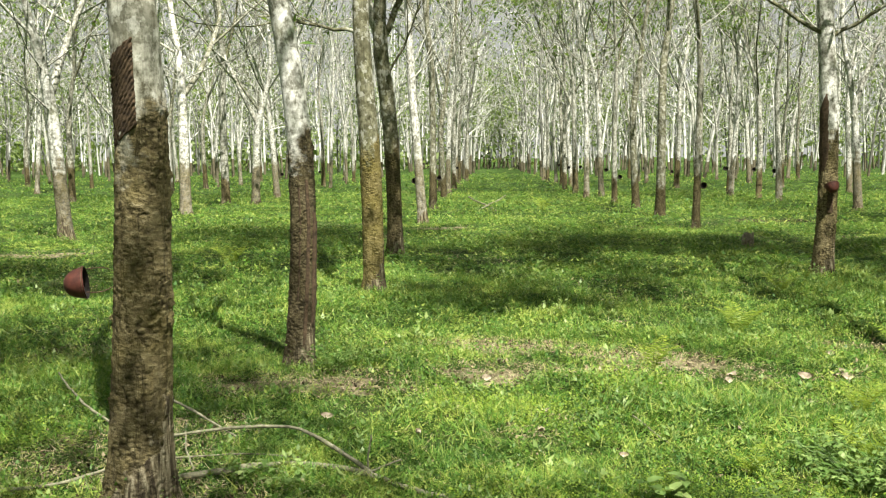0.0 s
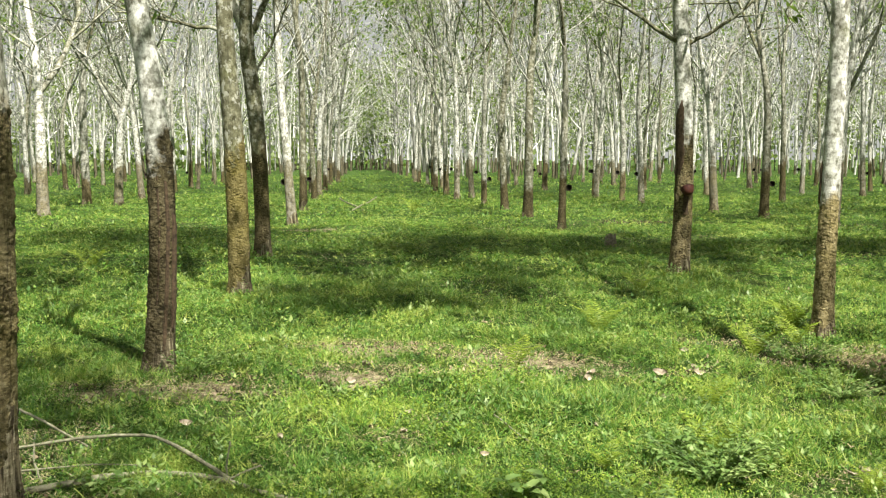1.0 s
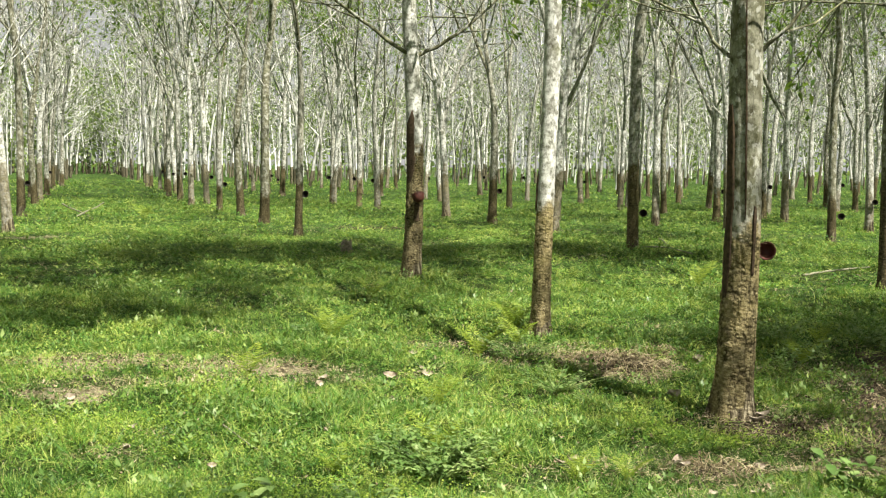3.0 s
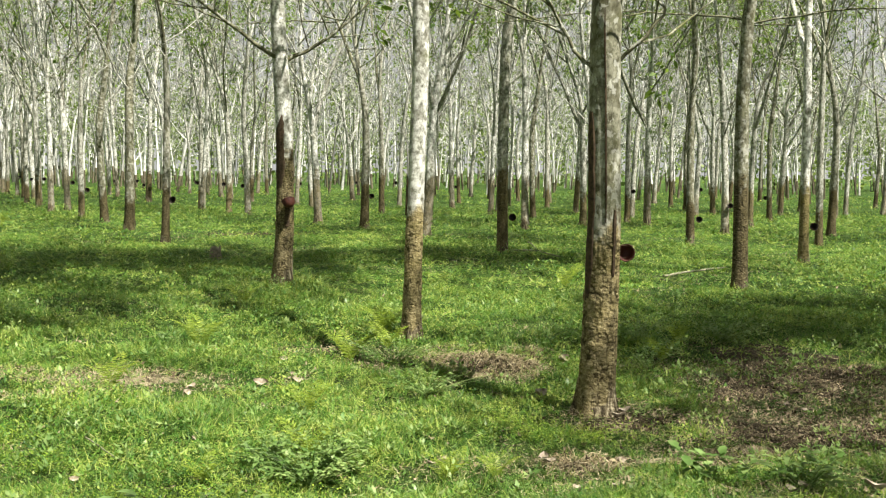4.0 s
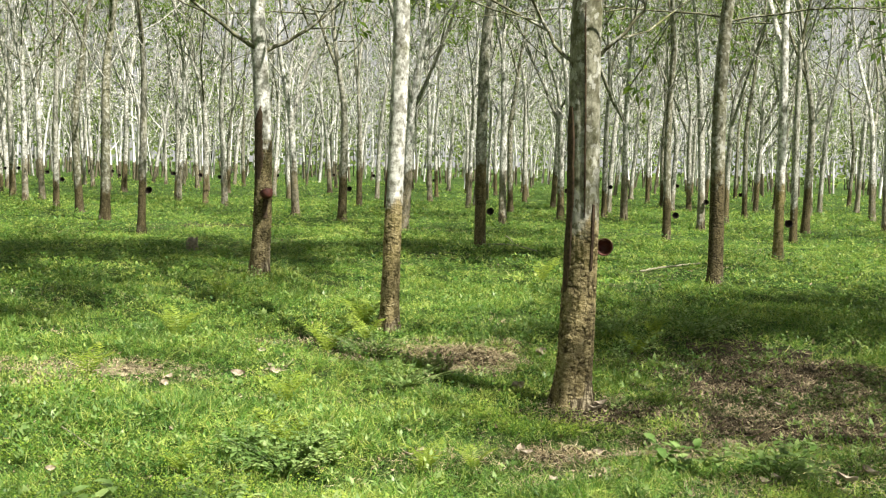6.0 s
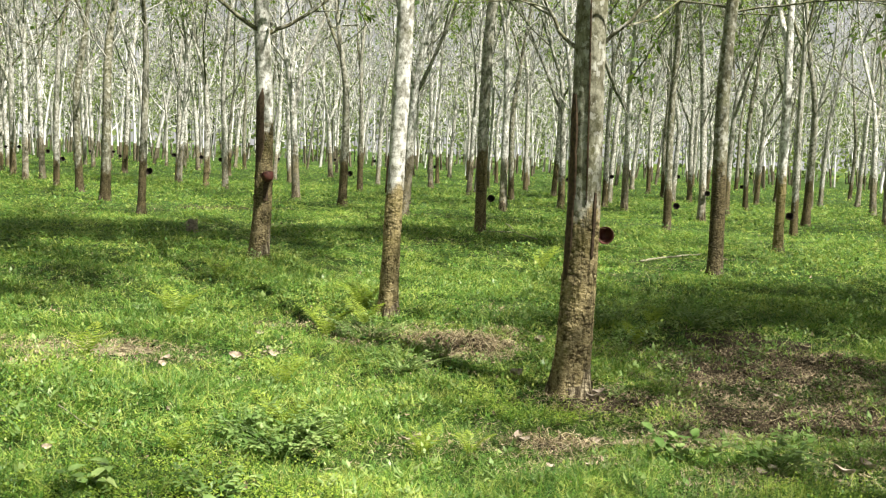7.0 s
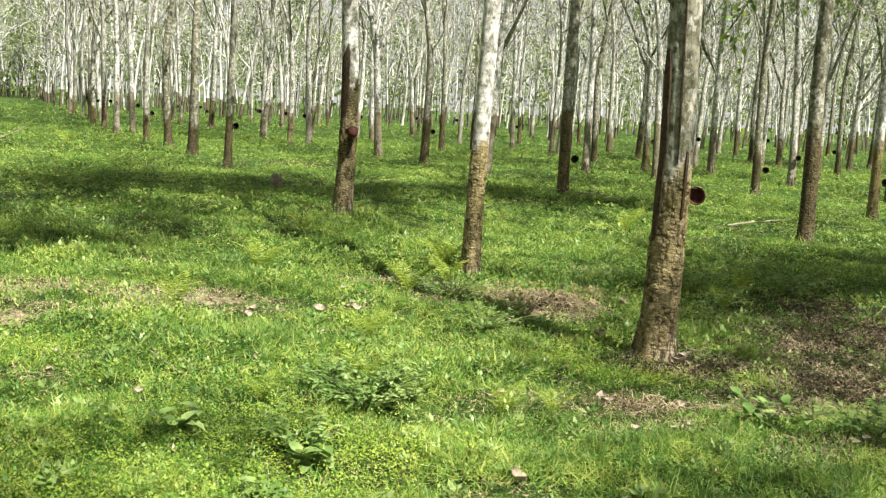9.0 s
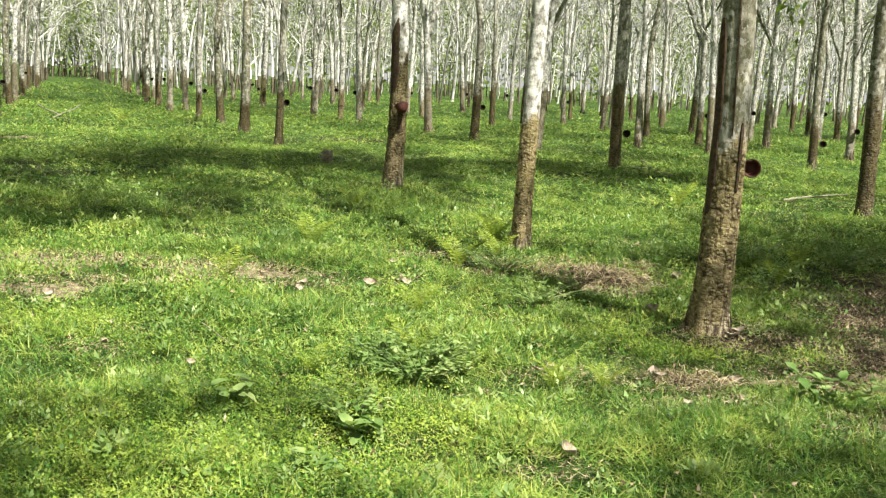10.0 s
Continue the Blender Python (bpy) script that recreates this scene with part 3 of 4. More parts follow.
# the trees round the clearing, each with its own stem
NEAR = [
    (-1.62, 4.53, [(0, 0, .137), (.05, 1.04, .122), (.07, 1.68, .112), (.05, 2.3, .103)], 4.2, 1.74, "thick rubber tree with knobbly brown tapped bark and grey top"),
    (-1.41, 7.58, [(0, 0, .115), (.05, .67, .098), (.07, 1.09, .093), (.05, 1.68, .092), (0, 2.22, .083), (-.1, 2.74, .078)], 4.6, 1.72, "leaning rubber tree with dark cracked tapped bark"),
    (-1.24, 11.73, [(0, 0, .110), (0, .8, .119), (-.03, 1.78, .118), (-.08, 2.43, .104), (-.14, 3.39, .094)], 5.5, 1.8, "rubber tree with mossy yellow-brown tapped bark"),
    (-1.36, 16.55, [(0, 0, .131), (-.01, 1.12, .125), (-.08, 2.5, .134), (-.26, 3.5, .119)], 3.6, 1.9, "dark curved rubber tree that forks low"),
    (4.41, 13.02, [(0, 0, .135), (.04, .72, .119), (.05, 1.12, .111), (.03, 2.3, .110), (-.03, 3.03, .102), (-.08, 3.85, .098)], 5.2, 1.9, "rubber tree with dark scarred trunk and two low branches"),
    (4.24, 8.6, [(0, 0, .092), (.01, 1.03, .082), (.05, 2.08, .076), (.07, 3.12, .078)], 4.6, 1.35, "slender pale rubber tree with straw-brown tapped bark"),
    (4.15, 5.49, [(0, 0, .125), (.02, .7, .111), (.03, 1.41, .107), (.01, 2.12, .102), (-.01, 2.64, .105)], 4.6, 1.36, "rubber tree with cracked grey top and lumpy tapped bark"),
    (10.25, 10.44, [(0, 0, .108), (-.02, 1.35, .1), (-.06, 2.53, .095), (-.01, 4.1, .086)], 6, 1.7, "dark-barked straight rubber tree"),
    (10.39, 17.15, [(0, 0, .115), (-.03, 2.07, .108), (-.02, 3.67, .102), (.02, 4.73, .107)], 6, 1.8, ""),
    (14.71, 13.41, [(0, 0, .094), (-.02, 1.8, .083), (-.05, 3.54, .082)], 3.7, 1.6, "pale rubber tree forking into two white limbs"),
]
LOW = {
    4: [([(0, 0, 3.03), (-.55, -.1, 3.3), (-1.1, -.1, 3.72), (-1.5, -.2, 3.9)], .032), ([(0, 0, 3.0), (.35, -.1, 3.2), (.8, -.15, 3.5), (1.15, -.2, 3.9)], .030)],
    6: [([(-.06, .03, 2.36), (-.18, .14, 2.5), (-.34, .28, 2.95)], .015), ([(.06, -.04, 2.38), (.2, -.15, 2.55), (.42, -.32, 2.95)], .015)],
    7: [([(0, 0, 3.7), (.6, -.58, 3.82), (1.3, -1.25, 3.9), (2.0, -1.9, 3.8)], .017, 14), ([(0, 0, 3.75), (-.6, .55, 3.85), (-1.3, 1.2, 3.95), (-2, 1.9, 3.9)], .015, 10)],
    3: [([(-.2, 0, 3.45), (.05, 0, 3.9), (.3, -.1, 4.6), (.5, -.2, 5.6)], .06), ([(-.1, 0, 2.9), (.25, 0, 3.5), (.5, 0, 4.2)], .025)],
    2: [([(-.12, 0, 3.0), (-.6, 0, 3.08), (-1.3, -.1, 3.2)], .024)],
}
LEAFY = (0.5, 60, 40, 6, 30, 52, 0.3, 90, 16, 20)
MOSSY = (0.35, 0.15, 1.0, 0.5, 0.2, 0.35, 0.25, 0.3, 0.35, 0.6)
DARKS = (0.6, 1.0, 0.45, 0.9, 0.5, 0.0, 0.15, 0.85, 0.6, 0.1)
TONES = (0.7, 0.06, 0.97, 0.97, 0.15, 0.2, 0.88, 0.9, 0.7, 0.0)
ROOTS = []
for k, (x, y, line, fork, tap, label) in enumerate(NEAR):
    ROOTS.append(place(rubber_tree(100 + k, sideways(x, y, line), 13 + k % 3, fork, 6, tap, 2 if y < 6 else 1 if y < 14 and x < 8 else 0, LEAFY[k], LOW.get(k, ()), label, TONES[k], dark=DARKS[k], moss=MOSSY[k], loose=0.26), x, y))


def bark_panel(k, side, z0, z1, wide, slope, material, label, grooves=0, depth=0.006):
    """A strip of dark bark on a trunk: cut, stained, or with shade put into its colour. side: degrees to the right from
    the face towards the clearing.
    """
    x, y, line, *_ = NEAR[k]
    path = np.array(sideways(x, y, line))
    face = math.atan2(-y, -x) + radians(side)
    n, m = (90, 21) if grooves else (30, 15)
    rng = np.random.default_rng(k * 10 + int(z0 * 10))
    rows = []
    for v in np.linspace(0, 1, n):
        ragged = wide * (rng.uniform(0.96, 1.03) if grooves else (0.55 + 0.45 * min(1, 6 * v, 6 * (1 - v))) * rng.uniform(0.86, 1.1))
        for u in np.linspace(-1, 1, m):
            t = face + radians(ragged * u)
            z = z0 + (z1 - z0) * v + slope * u
            cx, cy, r = (np.interp(z, path[:, 2], path[:, q]) for q in (0, 1, 3))
            lift = depth * (1 - abs(u) ** 6) * min(1, 8 * v, 8 * (1 - v)) + 0.006
            if grooves:
                lift = 0.021 - 0.012 * (0.5 + 0.5 * sin(grooves * 2 * pi * (v - 0.16 * u)))
            if v in (0, 1) or abs(u) == 1:
                lift = -0.012
            lift += rng.normal(0, 0.0012)
            rows.append((cx + (r + lift) * cos(t), cy + (r + lift) * sin(t), z))
    s = Shape()
    i, j = np.meshgrid(np.arange(n - 1), np.arange(m - 1), indexing="ij")
    s.add(rows, np.stack([i * m + j, i * m + j + 1, (i + 1) * m + j + 1, (i + 1) * m + j], -1).reshape(-1, 4))
    part("tapping_panel", s, material, ROOTS[k], label)


bark_panel(4, -42, 1.28, 2.25, 42, 0.10, CUT_SHADE_BARK, "black latex-stained tapping panel")
# the cup's cast shadow, laid on the trunk as a dark oval
bark_panel(4, 12, 0.80, 1.10, 20, 0.0, CUT_SHADE_BARK, "dark oval of the cup's shadow on the bark")
bark_panel(0, -46, 1.69, 2.08, 33, 0.05, CUT_SHADE_BARK, "dark tapping panel with slanting cuts", 13)
bark_panel(1, 14, 0.12, 1.45, 9, 0.0, CUT_SHADE_BARK, "black vertical crack in the bark")
bark_panel(1, -22, 0.5, 1.5, 5, 0.0, CUT_SHADE_BARK, "black vertical crack in the bark")
bark_panel(1, 48, 0.3, 1.2, 10, 0.0, CUT_SHADE_BARK, "black vertical crack in the bark")
bark_panel(6, 4, 1.30, 2.75, 3.5, 0.0, CUT_SHADE_BARK, "long black crack in the grey bark")
# one dark strip painted for both stain and shade on the left side
bark_panel(6, -60, 0.75, 2.1, 24, 0.0, CUT_SHADE_BARK, "dark strip of stain and shade on the trunk's left side")
bark_panel(6, 38, 0.95, 1.42, 6, 0.0, CUT_SHADE_BARK, "dark crack in the tapped bark")
bark_panel(5, -75, 1.2, 1.55, 12, 0.03, CUT_SHADE_BARK, "dark end of the tapping cut")

# trees farther off: a few kinds, copied with turns and sizes of their own
KINDS = []
for k in range(18):   # the second nine are simpler, for the far rows
    far_kind, k = k > 8, k % 9
    rng = np.random.default_rng(40 + k)
    r = 0.105
    bend = rng.normal(0, 0.07, 2)
    line = [(0, 0, 0, r * 1.15), (bend[0], bend[1], 1.5, r), (bend[0] * 2 + rng.normal(0, .05), bend[1] * 2, 3.2, r * 0.9)]
    KINDS.append(rubber_tree(200 + k, line, rng.uniform(12.5, 15.5), rng.uniform(2.8, 5.4), 6, rng.uniform(0.8, 1.6), 0, (1.2, 2, 2, 3, 4, 4, 6, 9, 12)[k] * (0.8 if far_kind else 1),
                             tone=(0, 0.9, 0.0, 0.5, 0.05, 0.75, 0.1, 0.35, 0.2)[k], brown=(0.7, 1, 0.85, 1, 0.8, 1, 0.9, 0.6, 1)[k], simple=far_kind, moss=0.35, dark=(0.3, 0.9, 0.5, 0.7, 0.4, 0.8, 0.5, 0.3, 0.7)[k], sprays=9))

KINDS.append(rubber_tree(260, [(0, 0, 0, .12), (.05, 0, 1.5, .105), (.1, .05, 3, .095)], 12.5, 3.2, 9, 1.2, 0, 13, tone=0.4, label="rubber tree with a low dense dark green crown"))
LOOKS = {(10.8, 28.7): 2, (11.3, 26.3): 5, (15.3, 24.1): 0, (20.9, 25.6): 4, (15.75, 17.7): 1, (18.9, 16.8): 3, (4.81, 22.2): 5, (4.92, 26.95): 1, (4.85, 30.5): 1, (4.7, 34): 3,
         (4.3, 38.8): 0, (5.05, 40.2): 4, (-1.29, 24.4): 0, (-1.3, 31): 1, (-8.18, 19.78): 2, (-8.30, 28.6): 4, (-8.69, 34.9): 3, (-7.61, 34.7): 2, (11.2, 22.2): 2}
LEAFY_SPOTS = {(29.2, 31.6), (10.1, 36.1), (23, 23.2), (4.3, 43), (18.6, 25.9), (32.2, 30.8)}

ROWS = {  # rows of trees that run away from the clearing: x, y, stem radius
    "west": [(-8.18, 19.78, .13), (-8.30, 28.6, .15), (-8.69, 34.9, .135), (-7.61, 34.7, .135), (-8, 40.6, .12), (-8.4, 56, .11), (-9, 70, .11), (-30, 67, .11)],
    "path_west": [(-1.29, 24.4, .11), (-1.3, 31, .11), (-1.2, 39.6, .11), (-1.1, 42.5, .11), (-1, 50, .11)],
    "path_east": [(4.81, 22.2, .081), (4.92, 26.95, .12), (4.85, 30.5, .107), (4.7, 34, .09), (4.3, 38.8, .1), (5.05, 40.2, .1), (4.3, 43, .1), (4.6, 45.5, .1), (4.4, 49, .11)],
    "second": [(11.2, 22.2, .1), (11.3, 26.3, .11), (10.8, 28.7, .11), (10.4, 34.7, .1), (10.1, 36.1, .1), (9.9, 39.2, .1)],
    "third": [(15.75, 17.7, .086), (16.3, 22.2, .09), (15.3, 24.1, .1), (13.7, 27, .09), (15.9, 35.4, .1)],
    "fourth": [(18.9, 16.8, .08), (20, 21.1, .1), (20.9, 25.6, .11), (18.6, 25.9, .1), (20, 31, .1), (19.6, 33.4, .1), (21.2, 27, .09)],
    "fifth": [(22.3, 16.6, .1), (22.6, 19.7, .1), (23, 23.2, .09), (23.9, 30.2, .1), (24, 34, .1), (25.5, 19.3, .1)],
    "beyond": [(27.6, 26.9, .09), (29.2, 31.6, .1), (26.9, 40.5, .1), (31.8, 24.7, .11), (32.2, 30.8, .1), (32.4, 28.1, .1), (35.3, 30.1, .1), (33.6, 39.4, .1), (38.3, 30.6, .1), (46, 37.3, .1)],
}
rng = np.random.default_rng(7)
SPOTS = [s for row in ROWS.values() for s in row]
KNOWN = [(x, y) for x, y, *_ in NEAR] + [(x, y) for x, y, _ in SPOTS]
fill = []
for row_x in (-46, -40, -34, -27.5, -21, -14.5, -8, -1.15, 4.5, 10, 15.6, 20.6, 26, 31.5, 37, 42.5, 48, 54, 60, 66, 72, 78, 84, 90, 96):
    y = -28 + rng.random() * 3
    while y < 150:
        y += rng.uniform(3.3, 4.8)
        x = row_x + rng.normal(0, 0.35) + 0.012 * max(y - 35, 0)   # the rows run slightly to the east of north
        d, az = math.hypot(x, y), math.degrees(math.atan2(x, y))
        if d > 150 or d < 3.4 or (d > 34 and not -40 < az < 72) or (d > 80 and not -29 < az < 60) or (d > 122 and not -6 < az < 8):
            continue
        if -5 < x < 9 and -13 < y < 5:
            continue   # unseen trees are left out here so that the sun reaches the clearing
        if y < -15 or (d > 22 and not -42 < az < 75):
            continue
        if -29 < az < 58 and d < 37 or min(math.hypot(x - a, y - b) for a, b in KNOWN) < 2.2:
            continue
        if 17 < d < 95 and abs(x * cos(radians(50.8)) - y * sin(radians(50.8))) < 1.5:
            continue   # the diagonal lane stays open
        fill.append((d, x, y, rng.uniform(0.085, 0.125)))
fill.sort()
NUMBER = 175
SPOTS += [(x, y, r) for d, x, y, r in fill[:NUMBER]]
for k, (x, y, r) in enumerate(SPOTS):
    size = r / 0.105
    tall = rng.uniform(0.9, 1.12)
    m = pose(x, y, float(ground_z(np.array(x), np.array(y))), 0, 0, rng.random() * 360) @ Matrix.Diagonal((size, size, tall, 1))
    kind = k % 9 + (9 if math.hypot(x, y) > 42 else 0)
    if math.degrees(math.atan2(x, y)) > 57 and x > 19:
        kind = (0, 2, 3, 4)[k % 4] + (9 if kind > 8 else 0)
    kind = LOOKS.get((x, y), kind)
    if (x, y) in LEAFY_SPOTS:
        kind = 18
    copy_thing(KINDS[kind], m)
for seed, x, y, leafiness in ((911, -2.1, 0.1, 28), (912, 10.5, 0.5, 84), (913, 9.0, -1.9, 22)):   # unseen trees added beside the clearing to shade parts of it
    place(rubber_tree(seed, [(0, 0, 0, .12), (.03, 0, 3, .1)], 12.5, 4.5, 6, 1.5, 0, leafiness, loose=0.28), x, y)
for root in KINDS:
    for ob in (*root.children_recursive, root):
        bpy.data.objects.remove(ob)


def far_wood(spots, thick, size, depth=0.0):
    """The trees too far off to tell apart: stems, limbs and leaves as real but simple geometry."""
    wood, twigs, leaves, dark = Shape(), Shape(), Shape(), Shape()
    rng = np.random.default_rng(77)
    for d, x, y, r in spots:
        top = rng.uniform(12, 17)
        line = branch_line(rng, (x, y, -0.05), (rng.normal(0, .05), rng.normal(0, .05), 1), top, 6, 0.06, 0.04)
        rad = np.linspace(r, r * 0.3, 7)
        split = rng.uniform(0.9, 2.0)
        low = line[0] + (line[1] - line[0]) * split / (line[1, 2] - line[0, 2])
        (dark if rng.random() < 0.95 else wood).tube([line[0], low], [r * 1.1, r], 4)
        wood.tube(np.vstack([[low], line[1:]]), rad, 4)
        for k in range(9):
            i = rng.integers(2, 6) if k else 2
            sub = branch_line(rng, line[i] + (line[i] - line[i - 1]) * -rng.random(), rng.normal(0, 0.5, 3) + [0, 0, 1], rng.uniform(2, 5), 3, 0.2, 0.02)
            (wood if k < 3 else twigs).tube(sub, [r * 0.45, r * 0.3, r * 0.2, 0.01], 3)
            for tw in range(4):
                s2 = branch_line(rng, sub[rng.integers(1, 4)], rng.normal(0, 0.7, 3) + [0, 0, .6], rng.uniform(1, 2.4), 2, 0.2, 0.0)
                twigs.tube(s2[[0, 2]], [0.025, 0.012], 3)
            m = rng.poisson(thick) if k % 2 else 0
            base = sub[rng.integers(1, 4, m)] + rng.normal(0, 0.8, (m, 3)) - np.array([0, 0, depth]) * rng.random((m, 1))
            way = unit(rng.normal(0, 1, (m, 3)))
            leaves.kites(base, way, unit(np.cross(way, rng.normal(0, 1, (m, 3)))), rng.uniform(0.7, 1.3, m) * size, rng.uniform(0.4, 0.7, m) * size)
    if depth:   # undergrowth and young stems of the closed wood
        m = 7500
        az, d = np.radians(np.where(rng.random(m) < 0.5, rng.uniform(-31, -2, m), rng.uniform(-31, 62, m))), rng.uniform(118, 172, m)
        base = np.stack([d * np.sin(az), d * np.cos(az), rng.gamma(2, 1.3, m)], -1)
        way = unit(rng.normal(0, 1, (m, 3)))
        leaves.kites(base, way, unit(np.cross(way, rng.normal(0, 1, (m, 3)))), rng.uniform(0.5, 1.2, m), rng.uniform(0.35, 0.7, m))
        for k in range(520):
            az, d = radians(rng.uniform(-31, 62)), rng.uniform(105, 170)
            if abs(d * sin(az) - 2.6) > 3.6:
                twigs.tube(branch_line(rng, (d * sin(az), d * cos(az), -0.05), (rng.normal(0, .03), rng.normal(0, .03), 1), rng.uniform(9, 15), 3, 0.05, 0.05), [.09, .08, .06, .03], 4)
    a = part("far_wood", wood, PALE_BARK)
    tagged(a, "distant rows of pale rubber trunks and branches", "trees", kind="stuff")
    tagged(part("far_branches", twigs, GREY_TWIG), "distant tangle of grey branches", "branches", kind="stuff")
    b = part("far_tapped_trunks", dark, DARK_BARK)
    tagged(b, "distant brown tapped lower trunks", "trees", kind="stuff")
    tagged(part("far_leaves", leaves, HAZED_LEAF, smooth=False), "distant sparse green canopy", "foliage", kind="stuff")


def far_bark(name, low, mid, high):
    n = Nodes(name)
    rnd = n.node("ShaderNodeNewGeometry").outputs["Random Per Island"]
    shade = n.ramp(rnd, (0.08, low), (0.35, mid), (0.8, high))
    return n.finish(n.mix(n.ramp(n.noise(n.coords(), 3.0, 4), (0.5, (0, 0, 0)), (0.62, (0.5, 0.5, 0.5))), shade, (0.13, 0.125, 0.10)), 0.9, 0.1)


PALE_BARK = far_bark("far_bark", (0.135, 0.138, 0.12), (0.42, 0.422, 0.395), (0.72, 0.723, 0.69))
# grey twig bark, with the canopy's shade on far limbs put into it
GREY_TWIG = far_bark("grey_twig", (0.052, 0.06, 0.043), (0.19, 0.2, 0.168), (0.53, 0.54, 0.495))
DARK_BARK = plain_material("tapped_bark", (0.042, 0.037, 0.023), (0.16, 0.142, 0.09), 8, 0.9, 0, 0.01)
edge = []
for k in range(240):   # the closed wood behind the last rows
    az, d = radians(rng.uniform(-31, 62)), rng.uniform(122, 168)
    edge.append((d, d * sin(az), d * cos(az), rng.uniform(0.09, 0.14)))
lane_end = []
for k in range(26):   # leafy trees, leaves paled for haze, that close the lane's far end
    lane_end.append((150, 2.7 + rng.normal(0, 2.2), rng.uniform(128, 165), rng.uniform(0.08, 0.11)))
for k in range(30):   # and the gaps between the farther rows
    az, d = radians(rng.uniform(36, 62)), rng.uniform(80, 122)
    lane_end.append((d, d * sin(az), d * cos(az), rng.uniform(0.08, 0.12)))
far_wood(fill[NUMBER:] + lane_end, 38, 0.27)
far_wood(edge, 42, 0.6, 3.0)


# ---------- latex cups ----------
def latex_cup(x, y, z, axis, size, stem, inside=None):
    """A clay bowl on its side, held off the trunk by a wire. axis: the way that its mouth looks."""
    root = new("latex_cup")
    root.location = (x, y, z)
    tagged(root, "red-brown clay latex cup on a rusty wire holder", "cup", "latex cups")
    n, rings = 20, []
    for r, h in ((0.02, -.98), (.35, -.97), (.62, -.82), (.84, -.55), (.96, -.2), (1, 0), (.93, 0), (.86, -.25), (.72, -.55), (.5, -.78), (.02, -.86)):
        t = np.arange(n) * 2 * pi / n
        rings.append(np.stack([r * np.cos(t), r * np.sin(t), np.full(n, h * 1.3)], -1) * size)
    turn = np.array(Vector(axis).to_track_quat("Z", "Y").to_matrix())
    bowl = Shape()
    bowl.grid(np.concatenate(rings[:6]) @ turn.T, 6, n)
    b = part("bowl", bowl, CLAY, root)
    crust = Shape()
    crust.grid(np.concatenate(rings[5:]) @ turn.T, 6, n)
    part("lining", crust, inside or RUBBER, b, "" if inside else "black latex crust")
    wire = Shape()
    t = np.linspace(0, 2 * pi, 15)
    hoop = np.stack([np.cos(t), np.sin(t), np.full(15, -0.1)], -1) * size * 1.04 @ turn.T
    wire.tube(hoop, np.full(15, 0.0022), 4)
    to = np.array(stem) - (x, y, z)
    wire.tube(curve([(0, 0, -size * 0.6), to * 0.5 + [0, 0, -size * 0.7], to + [0, 0, -size * 0.3]], 8)[0], np.full(8, 0.0025), 4)
    wire.tube(curve([(0, 0, size * 0.8), to * 0.6 + [0, 0, size * 0.9], to + [0, 0, size * 0.5]], 8)[0], np.full(8, 0.0022), 4)
    part("wire_holder", wire, WIRE, root)


latex_cup(-1.80, 4.45, 1.05, (0.97, 0.2, 0.12), 0.073, (-1.69, 4.52, 1.05))
latex_cup(4.29, 5.38, 1.085, (-0.75, -0.6, 0.1), 0.058, (4.24, 5.44, 1.085), CLAY)
latex_cup(4.42, 12.80, 1.22, (-.1, 0.5, 0.85), 0.09, (4.45, 12.92, 1.1))
for x, y, z, sx, sy in ((4.81, 22.2, .94, .16, 0), (10.39, 17.15, .74, .16, -.1), (15.75, 17.7, .62, .14, -.12), (14.71, 13.41, .70, .11, -.13), (20, 21.1, .8, .0, -.18)):
    latex_cup(x + sx, y + sy, z, (-.4, -.6, .35), 0.075, (x + sx * .55, y + sy * .55, z))
rng = np.random.default_rng(5)
for x, y, r in SPOTS:
    if 20 < y < 60 and -12 < x < 30 and rng.random() < 0.45 and math.hypot(x - 4.81, y - 22.2) > 1 and math.hypot(x - 20, y - 21.1) > 1 and math.hypot(x - 15.75, y - 17.7) > 1:
        d = math.hypot(x, y)
        s = rng.choice((-1, 1)) * (r + 0.08)
        c = (x + s * y / d, y - s * x / d)
        latex_cup(c[0], c[1], rng.uniform(0.8, 1.15), (-x / d, -y / d, .4), 0.075, ((c[0] + x) / 2, (c[1] + y) / 2, 1.0))


# ---------- ground plants ----------
SIDES = ((-31, 60), (-28, 57))   # degrees clockwise from +y, near and farther off


def sector(rng, near, far, density, low=-36, high=68):
    """Random places in the part of the clearing between two distances."""
    n = int(density * 0.5 * radians(high - low) * (far * far - near * near))
    d = np.sqrt(rng.uniform(near * near, far * far, n))
    az = np.radians(rng.uniform(low, high, n))
    return d * np.sin(az), d * np.cos(az)


def tuftiness(x, y):
    """Uneven growth in tufts and hummocks: from about 0.15 to 1.9."""
    v = 0.35 * uneven(x, y, 0.9) + 0.35 * uneven(y + 3, x, 2.2) + 0.3 * uneven(x + 9, y, 5.0)
    return np.clip(1.0 + 3.2 * (v - 0.5), 0.15, 1.9)


def leafy_zone(x, y):
    """Where creeping leaves take over from grass: 0 to 1."""
    return np.clip((0.65 * uneven(x + 30, y + 11, 0.5) + 0.35 * uneven(x, y + 40, 1.6) - 0.42) * 6 + 0.4, 0.12, 1)


def grow(rng, x, y, thin=1.0):
    keep = rng.random(len(x)) < (1 - bareness(x, y) * thin) * np.clip(0.26 + 0.66 * tuftiness(x, y), 0, 1)
    return x[keep], y[keep]


